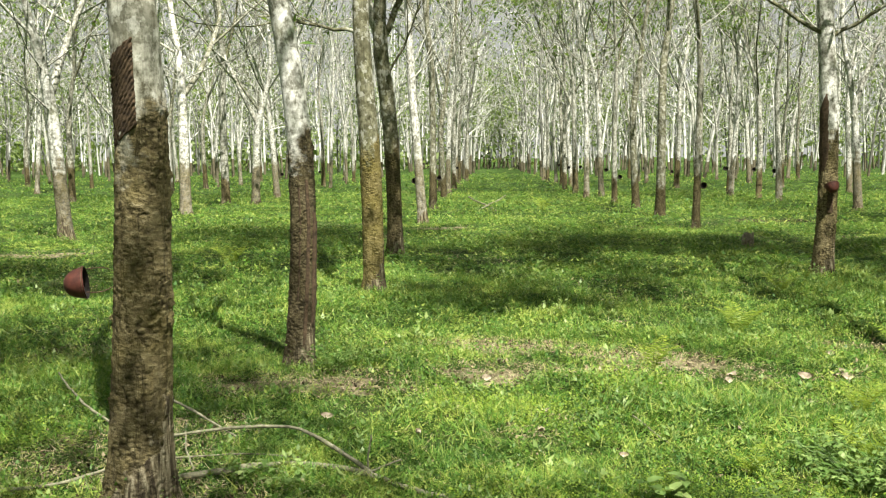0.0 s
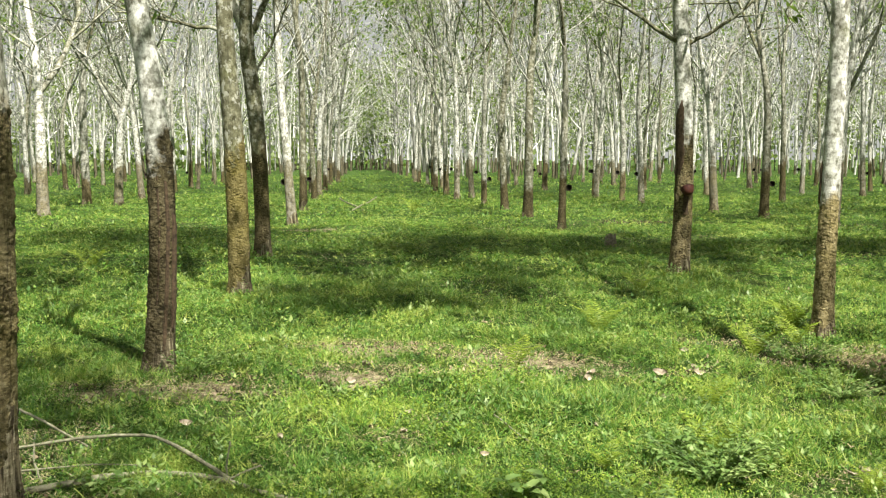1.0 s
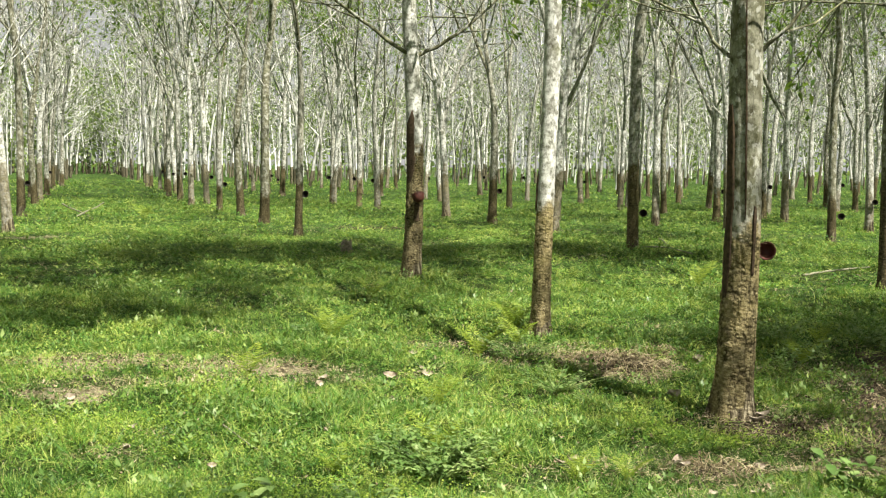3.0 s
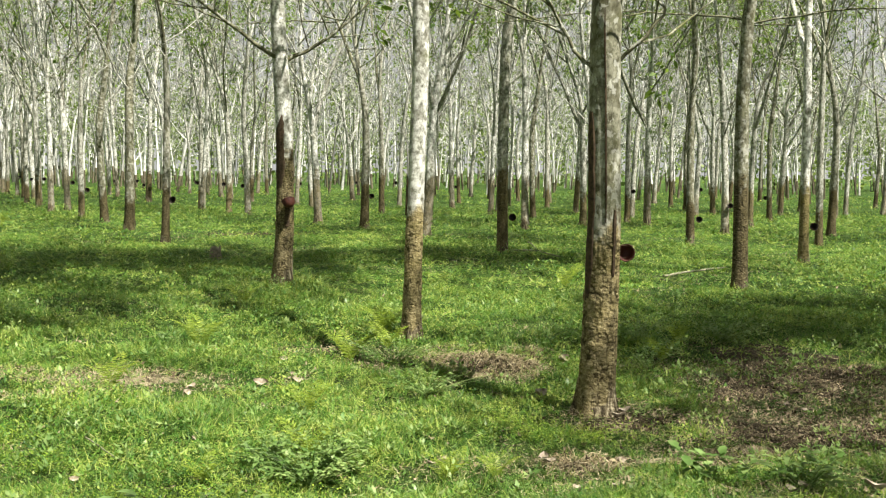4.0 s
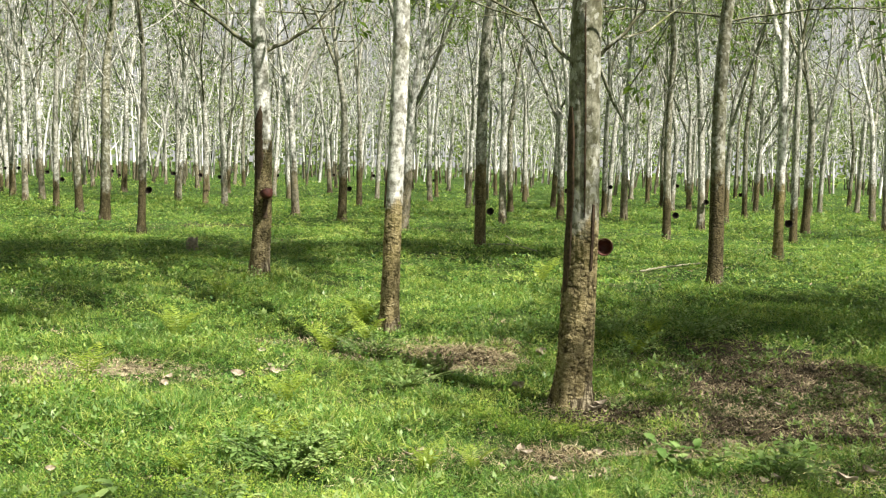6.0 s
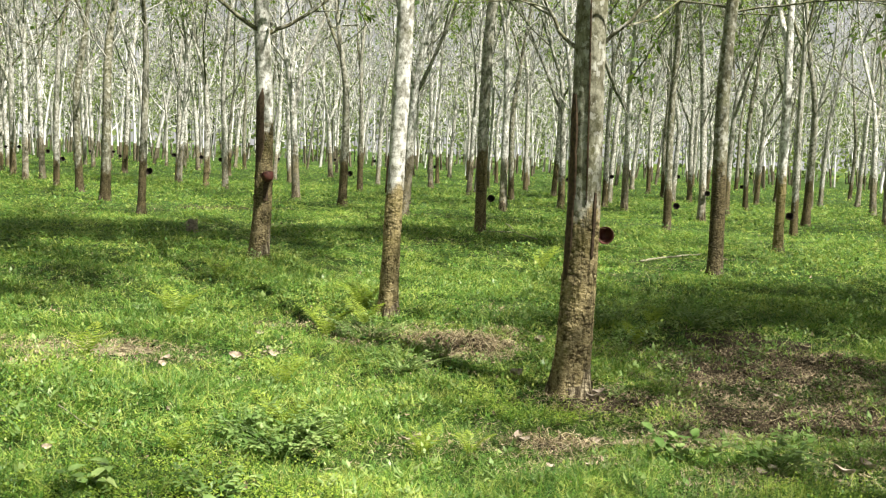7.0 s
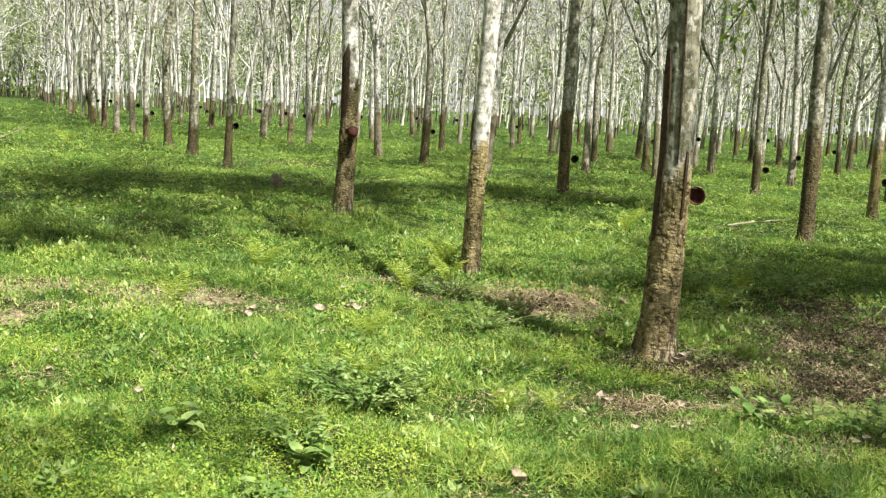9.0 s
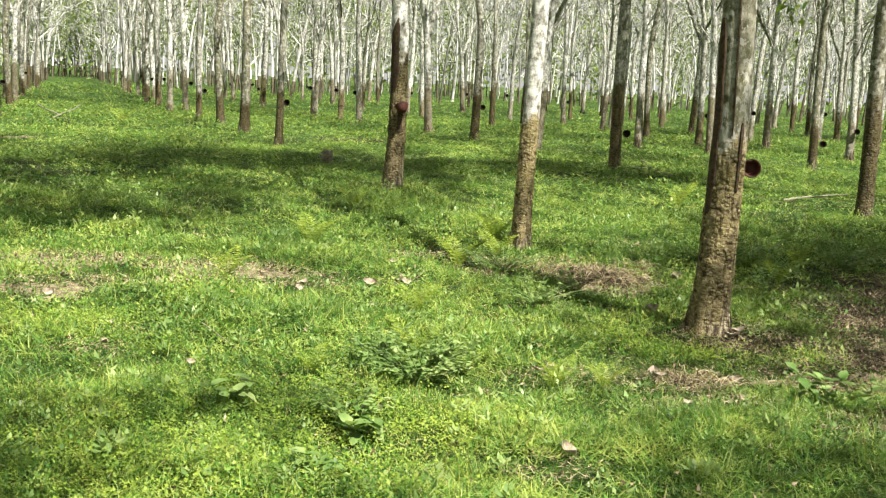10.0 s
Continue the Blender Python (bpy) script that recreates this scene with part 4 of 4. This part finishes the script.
def clumps(rng, x, y, size, radius):
    """Clump each place into several: where each piece stands, how far out and which way from its clump's middle."""
    x, y = np.repeat(x, size), np.repeat(y, size)
    az, out = rng.random(len(x)) * 2 * pi, radius * rng.gamma(2.0, 0.5, len(x)) * np.repeat(rng.uniform(0.6, 1.5, len(x) // size), size)
    vigour = np.repeat(rng.gamma(2.6, 0.38, len(x) // size).clip(0.3, 2.6), size)
    return x + out * np.cos(az), y + out * np.sin(az), az, out / radius, vigour


def build_grass():
    rng = np.random.default_rng(11)
    s = Shape()
    for near, far, density, scale in ((2.6, 5.5, 13500, 0.56), (5.5, 9, 7800, 0.74), (9, 14, 3400, 1.05), (14, 24, 1000, 1.7), (24, 45, 240, 2.6), (45, 90, 16, 4.6)):
        x, y = grow(rng, *sector(rng, near, far, density / 9, *SIDES[near > 12]))
        keep = rng.random(len(x)) < 1.1 - 0.5 * leafy_zone(x, y)
        x, y, az, out, vigour = clumps(rng, x[keep], y[keep], 9, 0.045 * scale)
        n = len(x)
        t = vigour * (0.2 + 0.9 * tuftiness(x, y))
        az, lean = az + rng.normal(0, 1.2, n), np.radians((46 + 16 * (scale > 1.5) + 16 * out + rng.normal(8, 22, n)).clip(3, 106))
        way = np.stack([np.sin(lean) * np.cos(az), np.sin(lean) * np.sin(az), np.cos(lean)], -1)
        turn = rng.normal(0, 0.6, n)
        across = unit(np.stack([-np.sin(az + turn), np.cos(az + turn), rng.normal(0, 0.35, n)], -1))
        length = ((rng.gamma(5, 0.0115, n) + 0.04 * (rng.random(n) < 0.08)).clip(0.02, 0.12) * t ** 0.5).clip(0.015, 0.13) * (scale / 0.7) ** 0.4
        up = rng.random(n) * 0.06 * np.clip(tuftiness(x, y) - 0.3, 0.1, 1) * scale ** 0.4
        s.blades(np.stack([x, y, ground_z(x, y) - 0.004 + up], -1), way, across, length, rng.uniform(0.0055, 0.0115, n) * scale)
    tagged(part("grass", s, GRASS, smooth=False), "short bright green grass blades", "grass", kind="stuff")


def build_cover():
    """Creeping weeds with small oval leaves."""
    rng = np.random.default_rng(12)
    s = Shape()
    for near, far, density, scale in ((2.6, 6, 4200, 0.55), (6, 12, 1400, 0.85), (12, 24, 240, 1.7), (24, 45, 40, 2.9), (45, 90, 6, 5.2)):
        x, y = grow(rng, *sector(rng, near, far, density / 12, *SIDES[near > 12]), 0.9)
        keep = rng.random(len(x)) < leafy_zone(x, y)
        x, y, az, out, vigour = clumps(rng, x[keep], y[keep], 12, 0.06 * scale)
        n = len(x)
        az, lean = az + rng.normal(0, 1.0, n), np.radians(rng.normal(64, 20, n).clip(5, 105))
        way = np.stack([np.sin(lean) * np.cos(az), np.sin(lean) * np.sin(az), np.cos(lean)], -1)
        across = unit(np.stack([-np.sin(az), np.cos(az), rng.normal(0, 0.3, n)], -1))
        up = (0.095 * (0.1 + 1.2 * tuftiness(x, y)) * vigour ** 0.7 * np.exp(-0.5 * out * out) * rng.uniform(0.4, 1, n) + rng.uniform(0, 0.02, n)) * scale ** 0.4
        length = rng.gamma(6, 0.0043, n).clip(0.012, 0.05) * scale ** 0.85
        s.kites(np.stack([x, y, ground_z(x, y) + up], -1), way, across, length, length * rng.uniform(0.4, 0.7, n), 0.2)
    tagged(part("creeping_weeds", s, COVER, smooth=False), "creeping green weeds with small oval leaves", "weeds", kind="stuff")


def build_litter():
    """Dead leaves and straw, thick on the bare patches and thin elsewhere."""
    rng = np.random.default_rng(13)
    leaves, straw, fibres = Shape(), Shape(), Shape()
    for near, far, density, scale in ((2.6, 9, 4600, 1.0), (9, 26, 260, 1.8)):
        x, y = sector(rng, near, far, density)
        dead, brown, low = bareness(x, y), bareness(x, y, True), np.clip(0.8 - tuftiness(x, y), 0, 1)
        chance = rng.random(len(x))
        for shape, share in ((leaves, chance < 0.008 + 0.2 * brown + 0.07 * dead), (straw, 1 - chance < 0.028 + 0.8 * dead * (1 - 0.6 * brown) + 0.1 * low), (fibres, rng.random(len(x)) < 0.75 * brown + 0.1 * dead)):
            a, b = x[share], y[share]
            m = len(a)
            az, lean = rng.random(m) * 2 * pi, np.radians(rng.normal(86, 12, m))
            way = np.stack([np.sin(lean) * np.cos(az), np.sin(lean) * np.sin(az), np.cos(lean)], -1)
            across = unit(np.stack([-np.sin(az), np.cos(az), rng.normal(0, 0.35, m)], -1))
            base = np.stack([a, b, ground_z(a, b) + rng.uniform(0.012, 0.045, m)], -1)
            if shape is leaves:
                length = (0.014 + rng.gamma(2, 0.008, m)).clip(0, 0.06) * scale ** 0.5
                shape.kites(base, way, across, length, length * rng.uniform(0.35, 0.6, m), 0.5)
            else:
                shape.kites(base, way, across, rng.gamma(3, 0.015, m).clip(0.018, 0.1) * scale ** 0.5, rng.uniform(0.0016, 0.0034, m) * scale, 0.3)
    tagged(part("leaf_litter", leaves, DRY, smooth=False), "scattered dry brown fallen leaves", "leaf litter", kind="stuff")
    tagged(part("dead_fibres", fibres, DEAD_FIBRE, smooth=False), "matted grey-brown dead grass on the bare soil", "dead grass", kind="stuff")
    tagged(part("straw", straw, STRAW, smooth=False), "pale dry grass stalks lying on the soil", "straw", kind="stuff")


def fern(x, y, size, fronds, seed):
    rng = np.random.default_rng(seed)
    root = new("fern")
    tagged(root, "light green fern with arching feathery fronds", "fern", "ferns in the grass")
    place(root, x, y)
    for k in range(fronds):
        az = k * 2 * pi / fronds + rng.normal(0, 0.3)
        length = size * rng.uniform(0.7, 1.1)
        u = np.linspace(0, 1, 16)
        out, up = length * (0.40 * u + 0.30 * u * u), length * (1.25 * u - 0.5 * u * u)
        line = np.stack([out * cos(az), out * sin(az), up], -1)
        s = Shape()
        s.tube(line, np.linspace(0.0028, 0.001, 16), 3)
        along = unit(np.gradient(line, axis=0))
        flat = np.array([-sin(az), cos(az), 0.0])
        for side in (-1, 1):
            i = np.arange(2, 16)
            way = unit(side * flat * 0.9 + along[i] * 0.4 + rng.normal(0, 0.07, (len(i), 3)) - [0, 0, 0.12])
            reach = length * 0.27 * np.sin(np.clip(u[i] * 0.85 + 0.13, 0, 1) * pi) ** 0.8 + 0.006
            s.kites(line[i], way, unit(along[i]), reach, np.full(len(reach), length * 0.036), 0.25)
        part("frond", s, FERN, root, smooth=False)


for k, (x, y, size, fronds) in enumerate((
        (4.08, 8.85, .46, 8), (1.96, 5.2, .34, 6), (2.23, 8.75, .42, 7), (1.24, 7.35, .36, 5), (3.3, 7.85, .45, 7), (2.54, 4.6, .25, 5),
        (2.72, 4.42, .22, 5), (5.78, 6.75, .38, 6), (2.29, 6.15, .34, 6), (2.5, 4.58, .2, 5), (8.3, 11.9, .5, 6), (-3.6, 14.5, .5, 7),
        (1.94, 29, .7, 6), (3.45, 11.6, .4, 6), (3.8, 8.2, .35, 6), (6.6, 7.5, .3, 6), (1.3, 5.0, .25, 5))):
    fern(x, y, size * 0.85, fronds + 1, 300 + k)


def weed(x, y, height, spread, count, leaf, seed):
    """A leafy seedling or small bush: stems with broad leaves."""
    rng = np.random.default_rng(seed)
    root = new("weed_plant")
    tagged(root, "low broad-leaved green weed growing from the grass", "weed", "broad-leaved weeds")
    place(root, x, y)
    stems, leaves = Shape(), Shape()
    for k in range(count):
        az, out = rng.random() * 2 * pi, spread * rng.random() ** 0.5
        tip = np.array([out * cos(az), out * sin(az), height * rng.uniform(0.6, 1.1)])
        line = curve([(0, 0, -0.01), tip * [0.45, 0.45, 0.6], tip], 5)[0]
        stems.tube(line, np.linspace(0.003, 0.0015, 5), 3)
        m = rng.integers(5, 9)
        f = rng.uniform(0.35, 1, m)[:, None]
        base = tip * [1, 1, 1] * f
        a2 = rng.random(m) * 2 * pi
        lean = np.radians(rng.normal(80, 14, m))
        way = np.stack([np.sin(lean) * np.cos(a2), np.sin(lean) * np.sin(a2), np.cos(lean)], -1)
        across = np.stack([-np.sin(a2), np.cos(a2), np.zeros(m)], -1)
        size = leaf * rng.uniform(0.6, 1.15, m)
        leaves.leaves(base, way, across, size, size * 0.62, 0.12)
    part("stem", stems, BROAD, root)
    part("leaves", leaves, BROAD, root, smooth=False)


rng = np.random.default_rng(21)
for k, (x, y, h, sp, c, leaf) in enumerate((
        (1.3, 4.27, .22, .2, 10, .07), (.78, 4.55, .16, .12, 4, .10), (1.3, 4.04, .14, .1, 5, .10), (1.85, 4.89, .24, .28, 16, .06), (2.02, 5.05, .22, .25, 14, .055),
        (1.7, 5.15, .2, .25, 14, .055), (.96, 3.55, .12, .12, 5, .08), (3.73, 3.88, .2, .2, 8, .09), (4.0, 3.5, .22, .25, 9, .09), (1.83, 4.84, .2, .3, 14, .06), (3.36, 6.52, .2, .4, 18, .05),
        (3.5, 7.4, .22, .35, 18, .05), (-1.15, 7.3, .2, .2, 10, .06), (-1.0, 7.6, .2, .25, 12, .06), (5.3, 6.4, .25, .3, 12, .06), (6.0, 7.4, .3, .4, 18, .07), (6.9, 7.2, .3, .45, 20, .07), (-1.2, 4.75, .14, .12, 6, .05), (-.95, 4.7, .12, .12, 6, .05))):
    weed(x, y, h * 0.9, sp * 1.2, c if c < 9 else c * 2, leaf * (0.95 if c < 9 else 0.7), 500 + k)


# ---------- fallen wood, a stump, large dry leaves ----------
def fallen_branch(points, r0, r1, label):
    rng = np.random.default_rng(int(abs(points[0][0]) * 1000))
    n = 18
    line, f = curve(points, n)
    line[:, :2] += rng.normal(0, 0.25 * min(r0, r1), (n, 2))
    z = line[:, 2] + ground_z(line[:, 0], line[:, 1])
    s = Shape()
    s.tube(np.stack([line[:, 0] - points[0][0], line[:, 1] - points[0][1], z], -1), np.linspace(r0, r1, n) * rng.uniform(0.72, 0.98, n), 8)
    ob = part("fallen_branch", s, DEADWOOD)
    ob.location = (points[0][0], points[0][1], 0)
    tagged(ob, label, "branch", "fallen branches")


fallen_branch([(-1.75, 4.72, .03), (-1.17, 4.9, .035), (-.87, 4.95, .04), (-.63, 4.84, .03), (-.2, 4.55, .02)], .021, .016, "pale peeling fallen branch lying in the grass")
fallen_branch([(-1.75, 5.4, .06), (-1.35, 5.45, .09), (-1.06, 5.38, .1), (-.77, 5.08, .07), (-.57, 4.82, .03)], .009, .014, "thin bent fallen branch arching over the grass")
fallen_branch([(-1.95, 6.1, .1), (-1.65, 5.71, .08), (-1.37, 5.38, .05)], .010, .007, "thin grey fallen twig in the grass")
fallen_branch([(-.6, 4.86, .0), (-.6, 4.9, .1), (-.585, 4.92, .2)], .006, .005, "short upright broken twig")
fallen_branch([(-.6, 4.86, .02), (-.52, 4.92, .05), (-.44, 4.95, .08)], .007, .006, "short broken pale twig")
fallen_branch([(-2.96, 6.85, .12), (-2.49, 6.09, .1), (-2.17, 5.71, .06)], .008, .011, "thin curved fallen twig in the grass")
fallen_branch([(-2.7, 4.6, .02), (-2.33, 4.64, .03), (-2.09, 4.72, .03), (-1.85, 4.95, .06)], .014, .010, "pale fallen branch beside the thick tree")
fallen_branch([(-1.71, 5.6, .07), (-1.6, 5.2, .06), (-1.47, 4.9, .03)], .006, .006, "thin pale fallen twig")
fallen_branch([(-1.7, 5.1, .04), (-1.3, 5.05, .05), (-.95, 5.0, .05)], .006, .005, "thin straight fallen twig")
fallen_branch([(10.27, 12.09, .04), (10.91, 12.19, .06), (11.9, 12.47, .08)], .022, .016, "long pale fallen pole in the grass")
fallen_branch([(10.32, 16.9, .05), (10.71, 16.48, .07), (10.6, 15.43, .05)], .020, .014, "pale fallen branch beside a trunk")
fallen_branch([(12.1, 18.88, .1), (11.3, 17.4, .1), (10.57, 15.97, .05)], .018, .012, "pale fallen branch in the grass")
fallen_branch([(.84, 5.79, .06), (.98, 5.41, .04)], .005, .004, "thin straw-coloured fallen stick")
fallen_branch([(-.2, 33, .3), (.6, 28.5, .05)], .03, .02, "pale fallen branch across the lane")
fallen_branch([(.1, 28.6, .05), (1.0, 33, .35)], .03, .02, "pale fallen branch across the lane")


def dry_heap(x, y, a, b, height, strands, seed, label):
    """A low heap of dead fern and grass: arched dry strands over a mound."""
    rng = np.random.default_rng(seed)
    mound, s, old = Shape(), Shape(), Shape()
    th = np.arange(28) * 2 * pi / 28
    rings = []
    for q in (0.02, 0.3, 0.55, 0.8, 1.0):
        rim = q * (1 + 0.15 * np.sin(3 * th + seed) + rng.normal(0, 0.06, 28))
        u, v = a * rim * np.cos(th), b * rim * np.sin(th)
        up = height * 0.6 * (1 - q * q) * (1 + rng.normal(0, 0.12, 28)) - 0.03 * (q == 1)
        rings.append(np.stack([u, v, ground_z(x + u, y + v) + up], -1))
    mound.grid(np.concatenate(rings), 5, 28)
    root = new("dry_grass_heap")
    root.location = (x, y, 0)
    tagged(root, label, "dead grass", "heaps of dead grass")
    part("mound", mound, LITTER_SOIL, root, "brown litter under the strands")
    for _ in range(strands):
        t, q = rng.random() * 2 * pi, 1.25 * rng.random() ** 0.6
        u, v = a * q * cos(t), b * q * sin(t)
        base = np.array([u, v, float(ground_z(np.array(x + u), np.array(y + v))) + height * 0.6 * max(1 - q * q, 0) * rng.uniform(0.8, 1.3)])
        az, reach = t + rng.normal(0, 1.1), rng.uniform(0.06, 0.2)
        way = np.array([cos(az), sin(az), 0])
        line = [base, base + way * reach * 0.5 + [0, 0, rng.uniform(0.01, 0.06)], base + way * reach - [0, 0, rng.uniform(-0.03, 0.05)]]
        (s if rng.random() < 0.72 else old).tube(line, [0.0026, 0.0022, 0.001], 3)
    part("strand", s, STRAW, root, "pale dry strands", smooth=False)
    part("strand", old, DEAD_FIBRE, root, "grey-brown dead strands", smooth=False)


dry_heap(4.12, 6.95, .40, .27, .13, 800, 3, "pale heap of dead fern and dry grass")
dry_heap(4.75, 7.35, .2, .14, .06, 160, 4, "small pale heap of dry grass")
dry_heap(3.35, 4.55, .24, .12, .06, 180, 5, "small brown heap of dead grass")


def stump(x, y):
    rng = np.random.default_rng(9)
    s = Shape()
    n = 24
    th = np.arange(n) * 2 * pi / n
    jag = rng.uniform(-0.05, 0.06, n)
    rings = []
    for k, (r, z) in enumerate(((.15, -.04), (.13, .05), (.115, .14), (.11, .24), (.085, .245), (.075, .17), (.005, .16))):
        rr = r * (1 + 0.12 * np.cos(5 * th) + rng.normal(0, 0.03, n))
        rings.append(np.stack([rr * np.cos(th), rr * np.sin(th), z + (jag if k in (3, 4) else 0 * th)], -1))
    s.grid(np.concatenate(rings), len(rings), n)
    ob = place(part("tree_stump", s, STUMP_WOOD), x, y)
    ob.scale = (0.85, 0.85, 0.85)
    tagged(ob, "short rotten tree stump with a ragged top", "stump")


stump(4.77, 17.83)


def dry_leaf(x, y, size, turn, lean):
    """A large curled dead leaf."""
    s = Shape()
    u, v = np.meshgrid(np.linspace(0, 1, 9), np.linspace(-1, 1, 5), indexing="ij")
    w = 0.28 * np.sin(np.clip(u, 0.02, 0.98) * pi) ** 0.7
    verts = np.stack([u - 0.5, v * w, 0.2 * v * v + 0.5 * (u - 0.5) ** 2 + 0.03 * np.sin(9 * u)], -1).reshape(-1, 3) * size
    i, j = np.meshgrid(np.arange(8), np.arange(4), indexing="ij")
    s.add(verts, np.stack([i * 5 + j, (i + 1) * 5 + j, (i + 1) * 5 + j + 1, i * 5 + j + 1], -1).reshape(-1, 4))
    ob = part("dry_leaf", s, PALE_LEAF)
    ob.matrix_world = pose(x, y, float(ground_z(np.array(x), np.array(y))) + 0.035, lean, 6, turn)
    tagged(ob, "large curled pale dry leaf on the grass", "leaf", "large dry leaves")


PALE_LEAF = plain_material("bleached_leaf", (0.12, 0.09, 0.06), (0.42, 0.37, 0.29), 30, 0.8, 0, 0.004)
for x, y, size, turn, lean in ((4.9, 7.0, .26, 20, 10), (2.04, 6.37, .15, 70, 40), (1.71, 7.1, .17, 40, 20), (2.71, 7.91, .15, 10, 25), (2.34, 7.34, .2, -20, 10), (4.02, 6.0, .24, 15, 0),
                               (2.59, 7.21, .2, 5, 15), (5.43, 5.82, .12, 0, 50), (-.95, 5.9, .14, 0, 10), (.0, 6.9, .16, 30, 20), (-.4, 5.6, .12, 80, 10), (.7, 5.2, .1, 10, 15), (3.6, 4.5, .13, 0, 10), (1.4, 5.6, .1, 60, 10)):
    dry_leaf(x, y, size * 0.55, turn, lean + 30)
rng = np.random.default_rng(33)
for x, y, a, most in SMALL_PATCHES:
    for _ in range(2 if x > 2.5 else 1):
        dry_leaf(x + rng.normal(0, 0.4 * a), y + rng.normal(0, 0.25 * a), rng.uniform(0.06, 0.11), rng.random() * 360, rng.uniform(-12, 12))


def build_clover():
    """A low carpet of yellow-green clover-like leaves in the sun."""
    rng = np.random.default_rng(14)
    s = Shape()
    x, y = sector(rng, 2.8, 6.6, 110, -31, 60)
    v = np.sin(1.9 * x + 0.7) + np.sin(2.3 * y - 1.1 * x) + 0.8 * np.sin(4.1 * x + 3.3 * y)
    keep = (v + 2.4 * np.exp(-((x - 0.6) ** 2 + (y - 3.7) ** 2) / 1.5) > 1.25) & (bareness(x, y) < 0.4)
    x, y, az, out, vigour = clumps(rng, x[keep], y[keep], 30, 0.08)
    n = len(x)
    az, lean = az + rng.normal(0, 1.0, n), np.radians(rng.normal(74, 14, n))
    way = np.stack([np.sin(lean) * np.cos(az), np.sin(lean) * np.sin(az), np.cos(lean)], -1)
    across = unit(np.stack([-np.sin(az), np.cos(az), rng.normal(0, 0.25, n)], -1))
    up = 0.05 * vigour * rng.uniform(0.5, 1.1, n) + 0.02
    length = rng.uniform(0.010, 0.019, n)
    s.kites(np.stack([x, y, ground_z(x, y) + up], -1), way, across, length, length * rng.uniform(0.6, 0.85, n), 0.15)
    tagged(part("clover", s, CLOVER, smooth=False), "low carpet of yellow-green clover leaves", "clover", kind="stuff")


def build_rosettes():
    """Small broad-leaved weeds all through the grass."""
    rng = np.random.default_rng(15)
    s = Shape()
    for near, far, density, scale in ((2.8, 7, 26, 1.0), (7, 14, 11, 1.25)):
        x, y = sector(rng, near, far, density, -31, 60)
        keep = (rng.random(len(x)) < 0.8 * tuftiness(x, y) - 0.3) & ((bareness(x, y) < 0.4) | (bareness(x, y, True) > 0.3))
        x, y = x[keep], y[keep]
        per = 11
        tall = np.repeat(rng.gamma(4, 0.022, len(x)).clip(0.03, 0.2), per)
        wide = np.repeat(rng.uniform(0.7, 1.5, len(x)), per)
        x, y = np.repeat(x, per), np.repeat(y, per)
        n = len(x)
        az, f = rng.random(n) * 2 * pi, rng.uniform(0.25, 1, n)
        out = 0.05 * wide * (1.15 - 0.7 * f) * scale
        lean = np.radians(rng.normal(62, 16, n))
        way = np.stack([np.sin(lean) * np.cos(az), np.sin(lean) * np.sin(az), np.cos(lean)], -1)
        across = np.stack([-np.sin(az), np.cos(az), np.zeros(n)], -1)
        base = np.stack([x + out * np.cos(az) * 0.5, y + out * np.sin(az) * 0.5, ground_z(x, y) + tall * f * scale + 0.02], -1)
        length = rng.uniform(0.02, 0.042, n) * wide * scale
        s.kites(base, way, across, length, length * rng.uniform(0.42, 0.62, n), 0.2)
    tagged(part("broad_weeds", s, BROAD, smooth=False), "small broad-leaved green weeds among the grass", "weeds", kind="stuff")


build_rosettes()
CLOVER = leafy_material("clover_leaf", (0.10, 0.18, 0.02), (0.18, 0.27, 0.03), (0.29, 0.37, 0.055), 0.4)
build_clover()
build_grass()
build_cover()
build_litter()
